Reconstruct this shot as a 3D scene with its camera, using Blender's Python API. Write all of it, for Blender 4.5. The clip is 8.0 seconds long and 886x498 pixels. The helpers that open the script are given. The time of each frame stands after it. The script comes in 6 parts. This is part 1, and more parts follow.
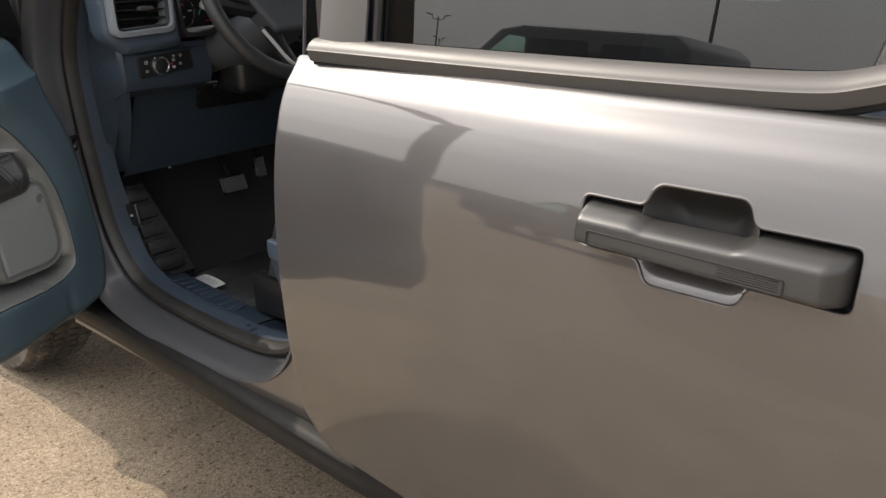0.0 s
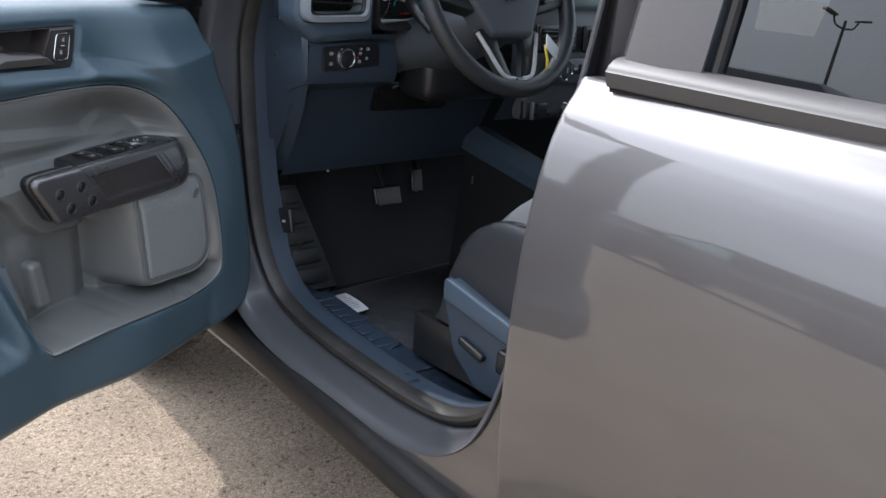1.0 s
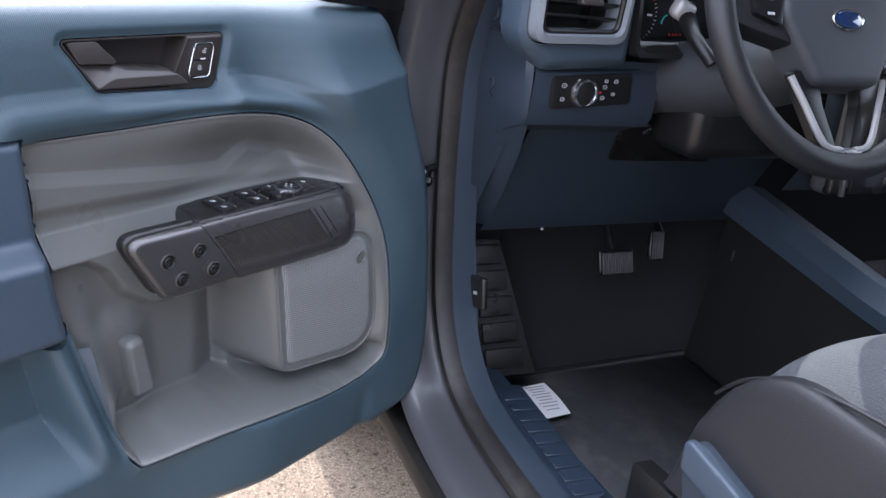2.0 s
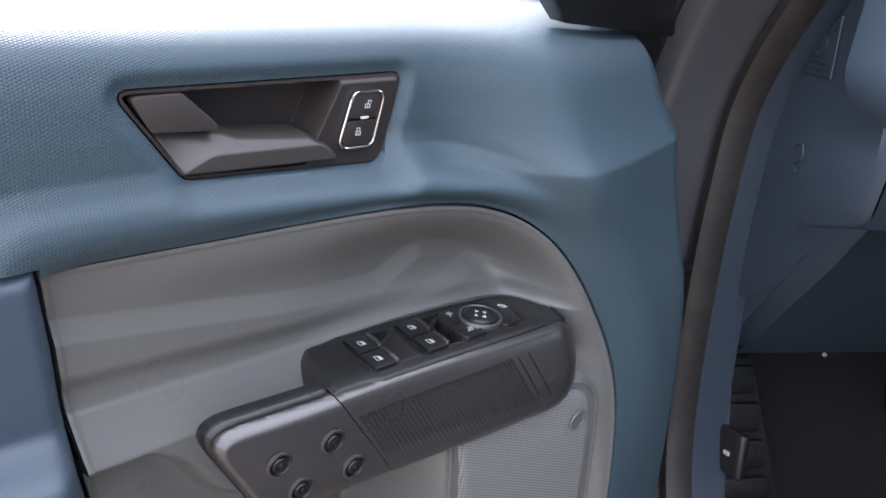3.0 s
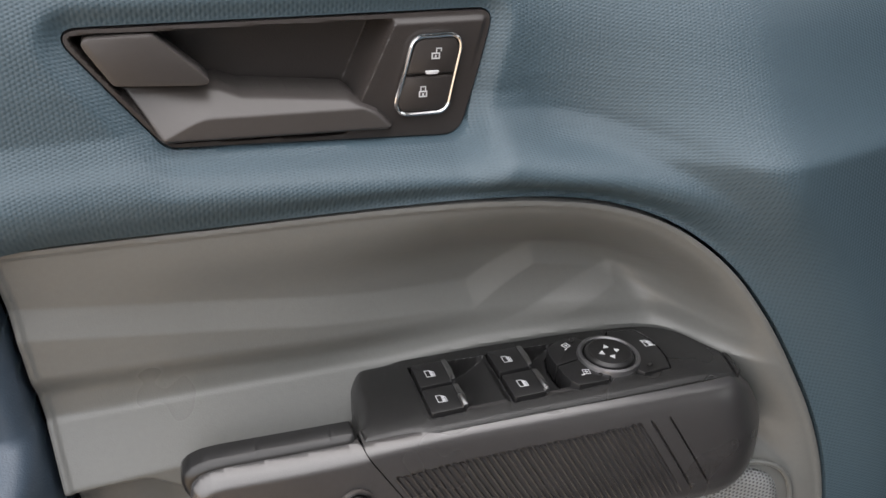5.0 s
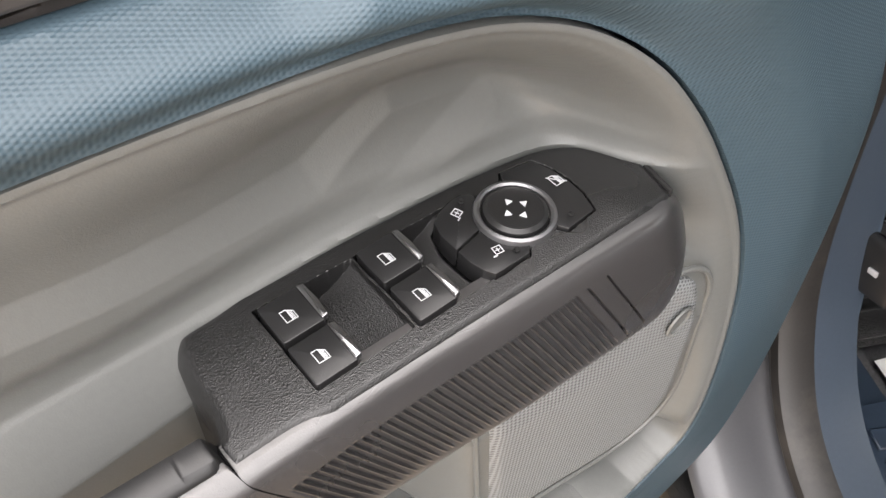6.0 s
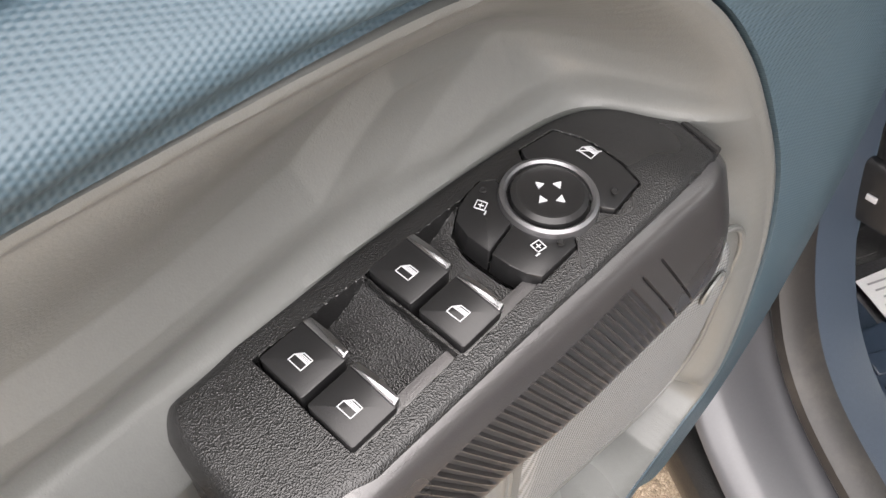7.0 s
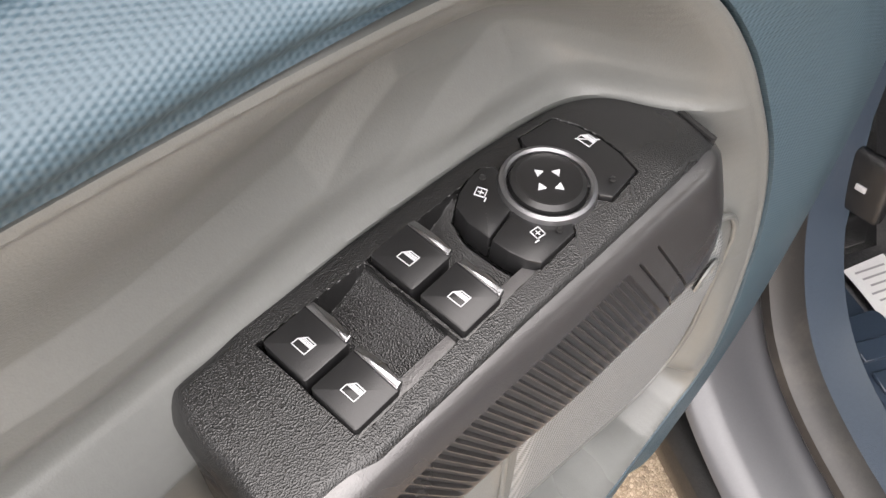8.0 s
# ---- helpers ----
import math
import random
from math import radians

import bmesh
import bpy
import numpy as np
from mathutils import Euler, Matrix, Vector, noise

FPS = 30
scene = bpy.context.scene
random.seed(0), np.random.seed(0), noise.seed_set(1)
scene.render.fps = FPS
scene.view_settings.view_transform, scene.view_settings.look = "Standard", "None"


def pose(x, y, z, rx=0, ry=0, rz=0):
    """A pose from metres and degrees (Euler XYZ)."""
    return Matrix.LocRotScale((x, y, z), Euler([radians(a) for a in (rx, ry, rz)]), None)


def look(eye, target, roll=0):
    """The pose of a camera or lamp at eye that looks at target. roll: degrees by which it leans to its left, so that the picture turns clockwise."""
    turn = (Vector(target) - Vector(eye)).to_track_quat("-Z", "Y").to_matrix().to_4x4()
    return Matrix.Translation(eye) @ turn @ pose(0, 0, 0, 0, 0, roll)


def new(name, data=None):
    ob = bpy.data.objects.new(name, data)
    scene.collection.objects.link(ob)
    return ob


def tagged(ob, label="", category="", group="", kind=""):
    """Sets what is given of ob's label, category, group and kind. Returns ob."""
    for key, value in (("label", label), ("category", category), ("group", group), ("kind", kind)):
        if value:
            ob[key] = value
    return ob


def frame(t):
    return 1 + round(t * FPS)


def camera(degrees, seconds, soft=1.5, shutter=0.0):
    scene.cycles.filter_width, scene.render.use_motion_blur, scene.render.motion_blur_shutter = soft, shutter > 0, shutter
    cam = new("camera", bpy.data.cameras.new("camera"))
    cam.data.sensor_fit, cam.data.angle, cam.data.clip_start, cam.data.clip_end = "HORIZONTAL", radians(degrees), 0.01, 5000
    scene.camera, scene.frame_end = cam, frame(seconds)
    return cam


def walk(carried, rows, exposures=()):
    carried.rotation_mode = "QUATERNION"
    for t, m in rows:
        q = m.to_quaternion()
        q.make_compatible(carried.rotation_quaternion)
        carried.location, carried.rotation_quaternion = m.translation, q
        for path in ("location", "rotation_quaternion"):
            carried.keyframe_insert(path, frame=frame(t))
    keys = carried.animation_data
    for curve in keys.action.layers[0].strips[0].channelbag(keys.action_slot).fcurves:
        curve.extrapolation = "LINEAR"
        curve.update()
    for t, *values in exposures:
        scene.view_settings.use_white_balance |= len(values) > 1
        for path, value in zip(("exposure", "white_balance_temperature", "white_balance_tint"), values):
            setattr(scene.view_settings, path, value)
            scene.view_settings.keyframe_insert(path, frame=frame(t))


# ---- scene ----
cam = camera(58.3, 8.0)
PATH = [
    (0, (0.063, 0.029, 1.26), (1.494, 1.244, 0.569), -0.7),
    (0.5, (0.059, 0.142, 1.241), (1.438, 1.424, 0.565), 5.1),
    (1, (0.112, 0.397, 1.232), (1.413, 1.756, 0.555), 5.7),
    (1.2, (0.16, 0.48, 1.225), (1.401, 1.895, 0.546), 6.2),
    (2.3, (0.425, 0.912, 1.228), (1.156, 2.609, 0.462), 7.7),
    (2.5, (0.43, 1.018, 1.217), (1.117, 2.729, 0.441), 7.8),
    (3, (0.447, 1.206, 1.199), (0.958, 2.965, 0.396), 8.2),
    (3.5, (0.498, 1.311, 1.184), (0.72, 3.104, 0.324), 8.0),
    (4, (0.533, 1.34, 1.183), (0.574, 3.114, 0.261), 5.8),
    (5.3, (0.595, 1.37, 1.161), (0.37, 3.109, 0.2), 2.9),
    (5.5, (0.57, 1.422, 1.161), (0.496, 3.06, 0.016), 2.3),
    (6, (0.547, 1.530, 1.141), (0.923, 2.780, -0.374), 4.6),
    (6.5, (0.533, 1.582, 1.111), (1.033, 2.719, -0.457), 4.2),
    (7, (0.53, 1.593, 1.108), (1.041, 2.685, -0.488), 4.9),
    (7.5, (0.529, 1.594, 1.109), (1.04, 2.674, -0.495), 5.3),
    (8, (0.525, 1.592, 1.11), (1.055, 2.652, -0.501), 6.3),
]
EXPOSURE = [(0.0, 0.7, 6650, 10), (0.5, 0.65, 6100, 10), (1.0, 0.95, 5650, 11), (2.5, 1.65, 5550, 19), (3.0, 1.68, 5850, 17), (3.5, 1.54, 6000, 17), (4.0, 1.54, 6300, 16), (5.5, 1.86, 6800, 12), (6.0, 2.42, 6900, 14), (8.0, 2.55, 6950, 15)]
walk(cam, [(t, look(eye, target, roll)) for t, eye, target, roll in PATH], EXPOSURE)

# ---- daylight ----
SUN = Vector((-0.17, 0.90, 1.0)).normalized()
world = bpy.data.worlds.new("sky")
scene.world = world
world.use_nodes = True
sky = world.node_tree.nodes.new("ShaderNodeTexSky")
sky.sky_type, sky.sun_disc = "NISHITA", False
sky.sun_elevation = math.asin(SUN.z)
sky.sun_rotation = math.atan2(SUN.x, SUN.y)
sky.dust_density, sky.air_density, sky.ozone_density = 8.0, 1.0, 1.0
# thin grey cloud over most of the sky
wn, wl = world.node_tree.nodes, world.node_tree.links
cloud = wn.new("ShaderNodeTexNoise")
cloud.inputs["Scale"].default_value, cloud.inputs["Detail"].default_value = 2.2, 5
where = wn.new("ShaderNodeTexCoord")
wl.new(where.outputs["Generated"], cloud.inputs["Vector"])
veil = wn.new("ShaderNodeValToRGB")
veil.color_ramp.elements[0].position, veil.color_ramp.elements[0].color = 0.35, (6.6, 6.5, 6.4, 1)
veil.color_ramp.elements[1].position, veil.color_ramp.elements[1].color = 0.65, (9.6, 9.6, 9.6, 1)
wl.new(cloud.outputs[0], veil.inputs[0])
over = wn.new("ShaderNodeMix")
over.data_type = "RGBA"
over.inputs[0].default_value = 0.65
rise = wn.new("ShaderNodeSeparateXYZ")
wl.new(where.outputs["Generated"], rise.inputs[0])
grow = wn.new("ShaderNodeMapRange")  # cloud is about three times as bright overhead as at the horizon
grow.inputs[3].default_value, grow.inputs[4].default_value = 1.05, 1.7
wl.new(rise.outputs[2], grow.inputs[0])
# the veil glows broadly round the sun
toward, near, glow = [wn.new("ShaderNode" + k) for k in ("VectorMath", "Math", "Math")]
toward.operation, near.operation, glow.operation = "DOT_PRODUCT", "POWER", "MULTIPLY_ADD"
toward.inputs[1].default_value, near.inputs[1].default_value, glow.inputs[1].default_value = SUN, 7.0, 3.0
half = wn.new("ShaderNodeMapRange")
wl.new(where.outputs["Generated"], toward.inputs[0]), wl.new(toward.outputs["Value"], half.inputs[0])
wl.new(half.outputs[0], near.inputs[0]), wl.new(near.outputs[0], glow.inputs[0]), wl.new(grow.outputs[0], glow.inputs[2])
lit = wn.new("ShaderNodeVectorMath")
lit.operation = "SCALE"
wl.new(veil.outputs[0], lit.inputs[0]), wl.new(glow.outputs[0], lit.inputs["Scale"])
wl.new(sky.outputs[0], over.inputs[6]), wl.new(lit.outputs[0], over.inputs[7])
wl.new(over.outputs[2], wn["Background"].inputs[0])
wn["Background"].inputs[1].default_value = 0.14
lamp = bpy.data.lights.new("sun", "SUN")
lamp.energy, lamp.angle, lamp.color = 2.3, radians(0.6), (1.0, 0.90, 0.76)
new("sun", lamp).matrix_world = look(SUN * 20, (0, 0, 0))

# ---- materials ----


def mat(name, base, rough=0.5, metal=0.0, coat=0.0, coat_ior=1.9, coat_rough=0.03, var=0.12, scale=30.0, grain=None, cells=None, net=None, spec=0.5, dirt=0.0, dirt_col=(0.3, 0.26, 0.21)):
    """A procedural surface: base colour varied at two scales, fine grain or cell relief, optional dust."""
    m = bpy.data.materials.new(name)
    m.use_nodes = True
    nt = m.node_tree
    n, ln = nt.nodes, nt.links
    p = n["Principled BSDF"]
    p.inputs["Metallic"].default_value = metal
    p.inputs["Roughness"].default_value = rough
    p.inputs["Specular IOR Level"].default_value = spec
    p.inputs["Coat Weight"].default_value = coat
    p.inputs["Coat Roughness"].default_value = coat_rough
    p.inputs["Coat IOR"].default_value = coat_ior
    tc = n.new("ShaderNodeTexCoord")
    big = n.new("ShaderNodeTexNoise")
    big.inputs["Scale"].default_value, big.inputs["Detail"].default_value = scale / 8, 4
    fine = n.new("ShaderNodeTexNoise")
    fine.inputs["Scale"].default_value, fine.inputs["Detail"].default_value = scale * 12, 3
    for t in (big, fine):
        ln.new(tc.outputs["Object"], t.inputs["Vector"])
    add = n.new("ShaderNodeMath")
    add.operation = "ADD"
    ln.new(big.outputs[0], add.inputs[0]), ln.new(fine.outputs[0], add.inputs[1])
    ramp = n.new("ShaderNodeMapRange")
    ramp.inputs[1].default_value, ramp.inputs[2].default_value = 0.6, 1.4
    ramp.inputs[3].default_value, ramp.inputs[4].default_value = 1 - var, 1 + var
    ln.new(add.outputs[0], ramp.inputs[0])
    mul = n.new("ShaderNodeVectorMath")
    mul.operation = "SCALE"
    mul.inputs[0].default_value = base
    ln.new(ramp.outputs[0], mul.inputs["Scale"])
    out = mul.outputs[0]
    if dirt:
        d = n.new("ShaderNodeTexNoise")
        d.inputs["Scale"].default_value, d.inputs["Detail"].default_value, d.inputs["Roughness"].default_value = 14, 8, 0.7
        ln.new(tc.outputs["Object"], d.inputs["Vector"])
        dr = n.new("ShaderNodeMapRange")
        dr.inputs[1].default_value, dr.inputs[2].default_value, dr.inputs[4].default_value = 0.5, 0.8, dirt
        ln.new(d.outputs[0], dr.inputs[0])
        mx = n.new("ShaderNodeMix")
        mx.data_type = "RGBA"
        ln.new(dr.outputs[0], mx.inputs[0]), ln.new(out, mx.inputs[6])
        mx.inputs[7].default_value = (*dirt_col, 1)
        out = mx.outputs[2]
    ln.new(out, p.inputs["Base Color"])
    rr = n.new("ShaderNodeMapRange")
    rr.inputs[1].default_value, rr.inputs[2].default_value = 0.3, 0.7
    rr.inputs[3].default_value, rr.inputs[4].default_value = max(rough - 0.05, 0.02), rough + 0.05
    ln.new(big.outputs[0], rr.inputs[0]), ln.new(rr.outputs[0], p.inputs["Roughness"])
    height = None
    if grain:
        g = n.new("ShaderNodeTexNoise")
        g.inputs["Scale"].default_value, g.inputs["Detail"].default_value = grain[0], 3
        ln.new(tc.outputs["Object"], g.inputs["Vector"])
        height, depth = g.outputs[0], grain[1]
    if cells:
        g = n.new("ShaderNodeTexVoronoi")
        g.inputs["Scale"].default_value, g.inputs["Randomness"].default_value = cells[0], cells[2]
        ln.new(tc.outputs["Object"], g.inputs["Vector"])
        height, depth = g.outputs["Distance"], cells[1]
    if net:  # staggered rows of round dimples over x and z, following the sheet where it rolls over
        sep, run = n.new("ShaderNodeSeparateXYZ"), n.new("ShaderNodeMath")
        ln.new(tc.outputs["Object"], sep.inputs[0])
        ln.new(sep.outputs[2], run.inputs[0]), ln.new(sep.outputs[1], run.inputs[1])
        flat = n.new("ShaderNodeCombineXYZ")
        ln.new(sep.outputs[0], flat.inputs[0]), ln.new(run.outputs[0], flat.inputs[1])
        waves = []
        for a in (0, 60, 120):
            dot, cos = n.new("ShaderNodeVectorMath"), n.new("ShaderNodeMath")
            dot.operation, cos.operation = "DOT_PRODUCT", "COSINE"
            w = 2 * math.pi / (net[0] * 0.866)
            dot.inputs[1].default_value = (w * math.cos(radians(a)), w * math.sin(radians(a)), 0)
            ln.new(flat.outputs[0], dot.inputs[0]), ln.new(dot.outputs["Value"], cos.inputs[0])
            waves.append(cos.outputs[0])
        two, three = n.new("ShaderNodeMath"), n.new("ShaderNodeMath")
        ln.new(waves[0], two.inputs[0]), ln.new(waves[1], two.inputs[1])
        ln.new(two.outputs[0], three.inputs[0]), ln.new(waves[2], three.inputs[1])
        height, depth = three.outputs[0], net[1]
        if len(net) > 2:  # dark middle of each cell: holes in the grille, painted shade in trim dimples
            hole = n.new("ShaderNodeMapRange")
            hole.inputs[1].default_value, hole.inputs[2].default_value = 0.4, 1.6
            hole.inputs[3].default_value, hole.inputs[4].default_value = 1.0, net[2]
            ln.new(height, hole.inputs[0])
            sc = n.new("ShaderNodeVectorMath")
            sc.operation = "SCALE"
            ln.new(out, sc.inputs[0]), ln.new(hole.outputs[0], sc.inputs["Scale"])
            ln.new(sc.outputs[0], p.inputs["Base Color"])
    if height:
        b = n.new("ShaderNodeBump")
        b.inputs["Strength"].default_value, b.inputs["Distance"].default_value = 1.0, depth
        ln.new(height, b.inputs["Height"]), ln.new(b.outputs[0], p.inputs["Normal"])
    return m


def glass(name, tint, ior=1.5):
    m = bpy.data.materials.new(name)
    m.use_nodes = True
    nt = m.node_tree
    nt.nodes.clear()
    o = nt.nodes.new("ShaderNodeOutputMaterial")
    t, g, x, f = [nt.nodes.new("ShaderNode" + k) for k in ("BsdfTransparent", "BsdfGlossy", "MixShader", "Fresnel")]
    t.inputs[0].default_value = (*tint, 1)
    g.inputs["Roughness"].default_value = 0.0
    f.inputs[0].default_value = ior
    nt.links.new(f.outputs[0], x.inputs[0]), nt.links.new(t.outputs[0], x.inputs[1]), nt.links.new(g.outputs[0], x.inputs[2])
    nt.links.new(x.outputs[0], o.inputs[0])
    return m


# third net value paints slight shade into the dimple floors
BLUE = mat("blue soft trim", (0.047, 0.076, 0.096), 0.45, net=(0.0024, 0.000042, 0.90), var=0.06, spec=0.45)
BLUE_HARD = mat("blue hard trim", (0.050, 0.072, 0.100), 0.42, grain=(900, 0.0002), var=0.08)
GREY = mat("grey moulded plastic", (0.126, 0.130, 0.1255), 0.30, grain=(1200, 0.0001), var=0.05)
GREY_BLUE = mat("blue grey moulded plastic", (0.11, 0.13, 0.148), 0.45, grain=(1200, 0.0001), var=0.05)
BLACK = mat("black grained plastic", (0.009, 0.009, 0.0092), 0.24, cells=(1700, 0.00021, 1.0), var=0.3, spec=0.65)
BLACK_SATIN = mat("black satin plastic", (0.013, 0.013, 0.0135), 0.30, spec=0.45, grain=(1500, 0.00005), var=0.1)
BLACK_DEEP = mat("dark gap", (0.006, 0.006, 0.006), 0.8, grain=(300, 0.0003), var=0.2)
BROWN = mat("dark brown grey plastic", (0.036, 0.0345, 0.035), 0.25, grain=(1500, 0.00009), var=0.08, spec=1.0)
BEZEL = mat("warm grey satin plastic", (0.030, 0.026, 0.0245), 0.36, grain=(1200, 0.0001), var=0.06)
BEZEL2 = mat("warm grey satin lever plastic", (0.052, 0.047, 0.045), 0.33, grain=(1500, 0.00006), var=0.05)
BEZEL3 = mat("satin silver", (0.24, 0.24, 0.25), 0.34, 0.9, var=0.04)
BEZEL4 = mat("pale silver paint", (0.50, 0.50, 0.50), 0.40, 0.3, var=0.04)
CHROME_DULL = mat("dull chrome", (0.36, 0.36, 0.37), 0.26, 1.0, var=0.05)
GRILLE = mat("perforated grey plastic", (0.22, 0.23, 0.234), 0.5, net=(0.0030, -0.00012, 0.25), var=0.05)
# near-black colour for the bar's shade in the painted bowl
CUP_SHADE = mat("painted shade in handle bowl", (0.016, 0.015, 0.015), 0.55, grain=(1200, 0.0001), var=0.1)
HANDLE = mat("satin dark grey handle", (0.020, 0.019, 0.0185), 0.42, 0.0, coat=0.15, coat_ior=1.5, coat_rough=0.20, grain=(1500, 0.00006), var=0.06)
MOULDING = mat("satin brown grey moulding", (0.066, 0.062, 0.060), 0.48, 0.0, grain=(1500, 0.00006), var=0.06)
PILLAR = mat("grey pillar cover", (0.085, 0.08, 0.078), 0.3, 0.1, grain=(1500, 0.00004), var=0.06)
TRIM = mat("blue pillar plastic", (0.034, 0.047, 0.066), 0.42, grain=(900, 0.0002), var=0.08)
SILL = mat("dark navy sill plastic", (0.026, 0.039, 0.060), 0.36, grain=(900, 0.0002), var=0.1)
# blue hard trim darkened, for the weaker light below the upper pad
DASH_SHADE = mat("shaded navy dashboard plastic", (0.029, 0.041, 0.058), 0.40, grain=(900, 0.0002), var=0.08)
NAVY = mat("dark navy plastic", (0.024, 0.033, 0.046), 0.45, grain=(900, 0.0002), var=0.1)
PEDAL = mat("worn rubber rib", (0.10, 0.10, 0.10), 0.45, grain=(900, 0.0002), var=0.2)
INK = mat("grey print", (0.35, 0.35, 0.36), 0.6, var=0.1)
GAUGE = mat("gauge face", (0.008, 0.008, 0.009), 0.25, var=0.2)
TEAL = mat("teal print", (0.05, 0.45, 0.42), 0.5, var=0.05)
SCREEN = mat("pale teal panel", (0.20, 0.27, 0.27), 0.3, var=0.1)
BADGE = mat("blue badge", (0.02, 0.05, 0.16), 0.2, 0.2, coat=1.0, var=0.05)
YELLOW = mat("yellow tie", (0.75, 0.55, 0.05), 0.5, var=0.05)
CARBLACK = mat("black car paint", (0.008, 0.008, 0.009), 0.3, 0.0, coat=1.0, var=0.1)
POST = mat("grey lamp steel", (0.10, 0.10, 0.10), 0.5, 0.3, var=0.15, scale=4)
VENT = mat("blue grey satin plastic", (0.20, 0.225, 0.25), 0.4, grain=(1200, 0.0001), var=0.06)
HUB = mat("grey blue airbag cover", (0.055, 0.061, 0.070), 0.5, grain=(900, 0.0002), var=0.08)
STACK = mat("dark grey panel plastic", (0.075, 0.078, 0.083), 0.35, grain=(1200, 0.0001), var=0.1)
HALL = mat("pale cladding", (0.42, 0.41, 0.39), 0.7, var=0.12, scale=1)
GLASS2 = mat("dark car glass", (0.006, 0.007, 0.007), 0.06, coat=0.5, var=0.1)
# opaque green, brightened for the sunlit cabin behind the glass
GLASS_LIT = mat("green car glass with painted daylight", (0.5, 0.8, 0.72), 0.06, coat=0.5, var=0.25, scale=12)
CHROME = mat("chrome trim", (0.75, 0.75, 0.76), 0.12, 1.0, var=0.02)
WHITE = mat("white print", (0.55, 0.56, 0.58), 0.5, var=0.03)
RED = mat("red print", (0.6, 0.03, 0.02), 0.5, var=0.03)
PAINT = mat("grey metallic paint", (0.084, 0.079, 0.079), 0.42, 0.55, coat=0.8, coat_ior=1.8, coat_rough=0.04, spec=0.3, var=0.04, scale=60)
JAMB = mat("dark grey jamb paint", (0.070, 0.071, 0.077), 0.38, 0.2, coat=0.6, coat_ior=1.6, coat_rough=0.20, spec=0.3, var=0.06, scale=40)
RUBBER = mat("rubber seal", (0.014, 0.0128, 0.012), 0.46, grain=(500, 0.0001), var=0.2, dirt=0.1)
CLAD = mat("black rocker cladding", (0.012, 0.0118, 0.0118), 0.55, grain=(700, 0.0003), var=0.2, dirt=0.06, spec=0.22)
CARPET = mat("black carpet", (0.020, 0.020, 0.022), 0.95, grain=(500, 0.002), var=0.4)
# pale patches are dust plus windscreen light on the film, put into the colour
MAT = mat("dusty rubber floor mat with painted sheen", (0.11, 0.11, 0.112), 0.5, grain=(200, 0.0006), var=0.4, dirt=0.9, dirt_col=(0.24, 0.225, 0.21))
FABRIC = mat("grey seat fabric", (0.085, 0.09, 0.097), 0.9, cells=(500, 0.0006, 0.4), var=0.25)
VINYL = mat("dark seat vinyl", (0.02, 0.021, 0.024), 0.5, grain=(800, 0.0004), var=0.15)
TYRE = mat("tyre rubber", (0.055, 0.048, 0.04), 0.8, grain=(300, 0.0006), var=0.3, dirt=0.6)
RIM = mat("dark alloy", (0.1, 0.1, 0.1), 0.35, 0.8)
PAPER = mat("white paper", (0.8, 0.8, 0.8), 0.6, var=0.04)
LEATHER = mat("dark steering leather", (0.02, 0.021, 0.023), 0.42, grain=(900, 0.0003), var=0.12)
DUSTY = mat("dust-covered metal", (0.20, 0.175, 0.145), 0.8, var=0.2)
GLASS = glass("tinted window glass", (0.07, 0.075, 0.075), 1.9)
FILM = glass("clear film", (0.96, 0.97, 0.98))
CLEAR = glass("clear window glass", (0.85, 0.9, 0.88))

# ---- building helpers ----


def part(name, bm, material, parent=None, label="", smooth=True):
    """Link a bmesh as one mesh object under a thing or a part."""
    me = bpy.data.meshes.new(name)
    bm.normal_update()
    bm.to_mesh(me)
    bm.free()
    return mesh_part(name, me, material, parent, label, smooth)


def mesh_part(name, me, material, parent=None, label="", smooth=True):
    me.materials.append(material)
    if smooth:
        me.polygons.foreach_set("use_smooth", [True] * len(me.polygons))
        me.set_sharp_from_angle(angle=radians(40))
    ob = new(name, me)
    ob.parent = parent
    if label:
        ob["label"] = label
    return ob


def thing(name, label, category, m=Matrix(), group=""):
    ob = new(name)
    ob.empty_display_size = 0.05
    ob.matrix_world = m
    return tagged(ob, label, category, group)


def block(size, at=(0, 0, 0), rot=(0, 0, 0), bevel=0.004, seg=3, taper=None):
    """A box of that size about a place, turned by degrees, with rounded edges; taper narrows its top."""
    bm = bmesh.new()
    bmesh.ops.create_cube(bm, size=1)
    for v in bm.verts:
        k = taper if taper and v.co.z > 0 else (1, 1)
        v.co = Vector((v.co.x * size[0] * k[0], v.co.y * size[1] * k[1], v.co.z * size[2]))
    if bevel:
        bmesh.ops.bevel(bm, geom=bm.edges[:], offset=min(bevel, min(size) * 0.45), segments=seg, profile=0.5, affect="EDGES")
    bm.transform(pose(*at, *rot))
    return bm


def plate(outline, depth, m=Matrix(), bevel=0.002, seg=2):
    """An outline in x, y drawn out by depth in +z, its upper edge rounded, laid by m."""
    bm = bmesh.new()
    f = bm.faces.new([bm.verts.new((x, y, 0)) for x, y in outline])
    top = bmesh.ops.extrude_face_region(bm, geom=[f])
    up = [v for v in top["geom"] if isinstance(v, bmesh.types.BMVert)]
    for v in up:
        v.co.z += depth
    bmesh.ops.recalc_face_normals(bm, faces=bm.faces[:])
    if bevel:
        es = [e for e in bm.edges if all(v in up for v in e.verts)]
        bmesh.ops.bevel(bm, geom=es, offset=bevel, segments=seg, profile=0.5, affect="EDGES")
    bm.transform(m)
    return bm


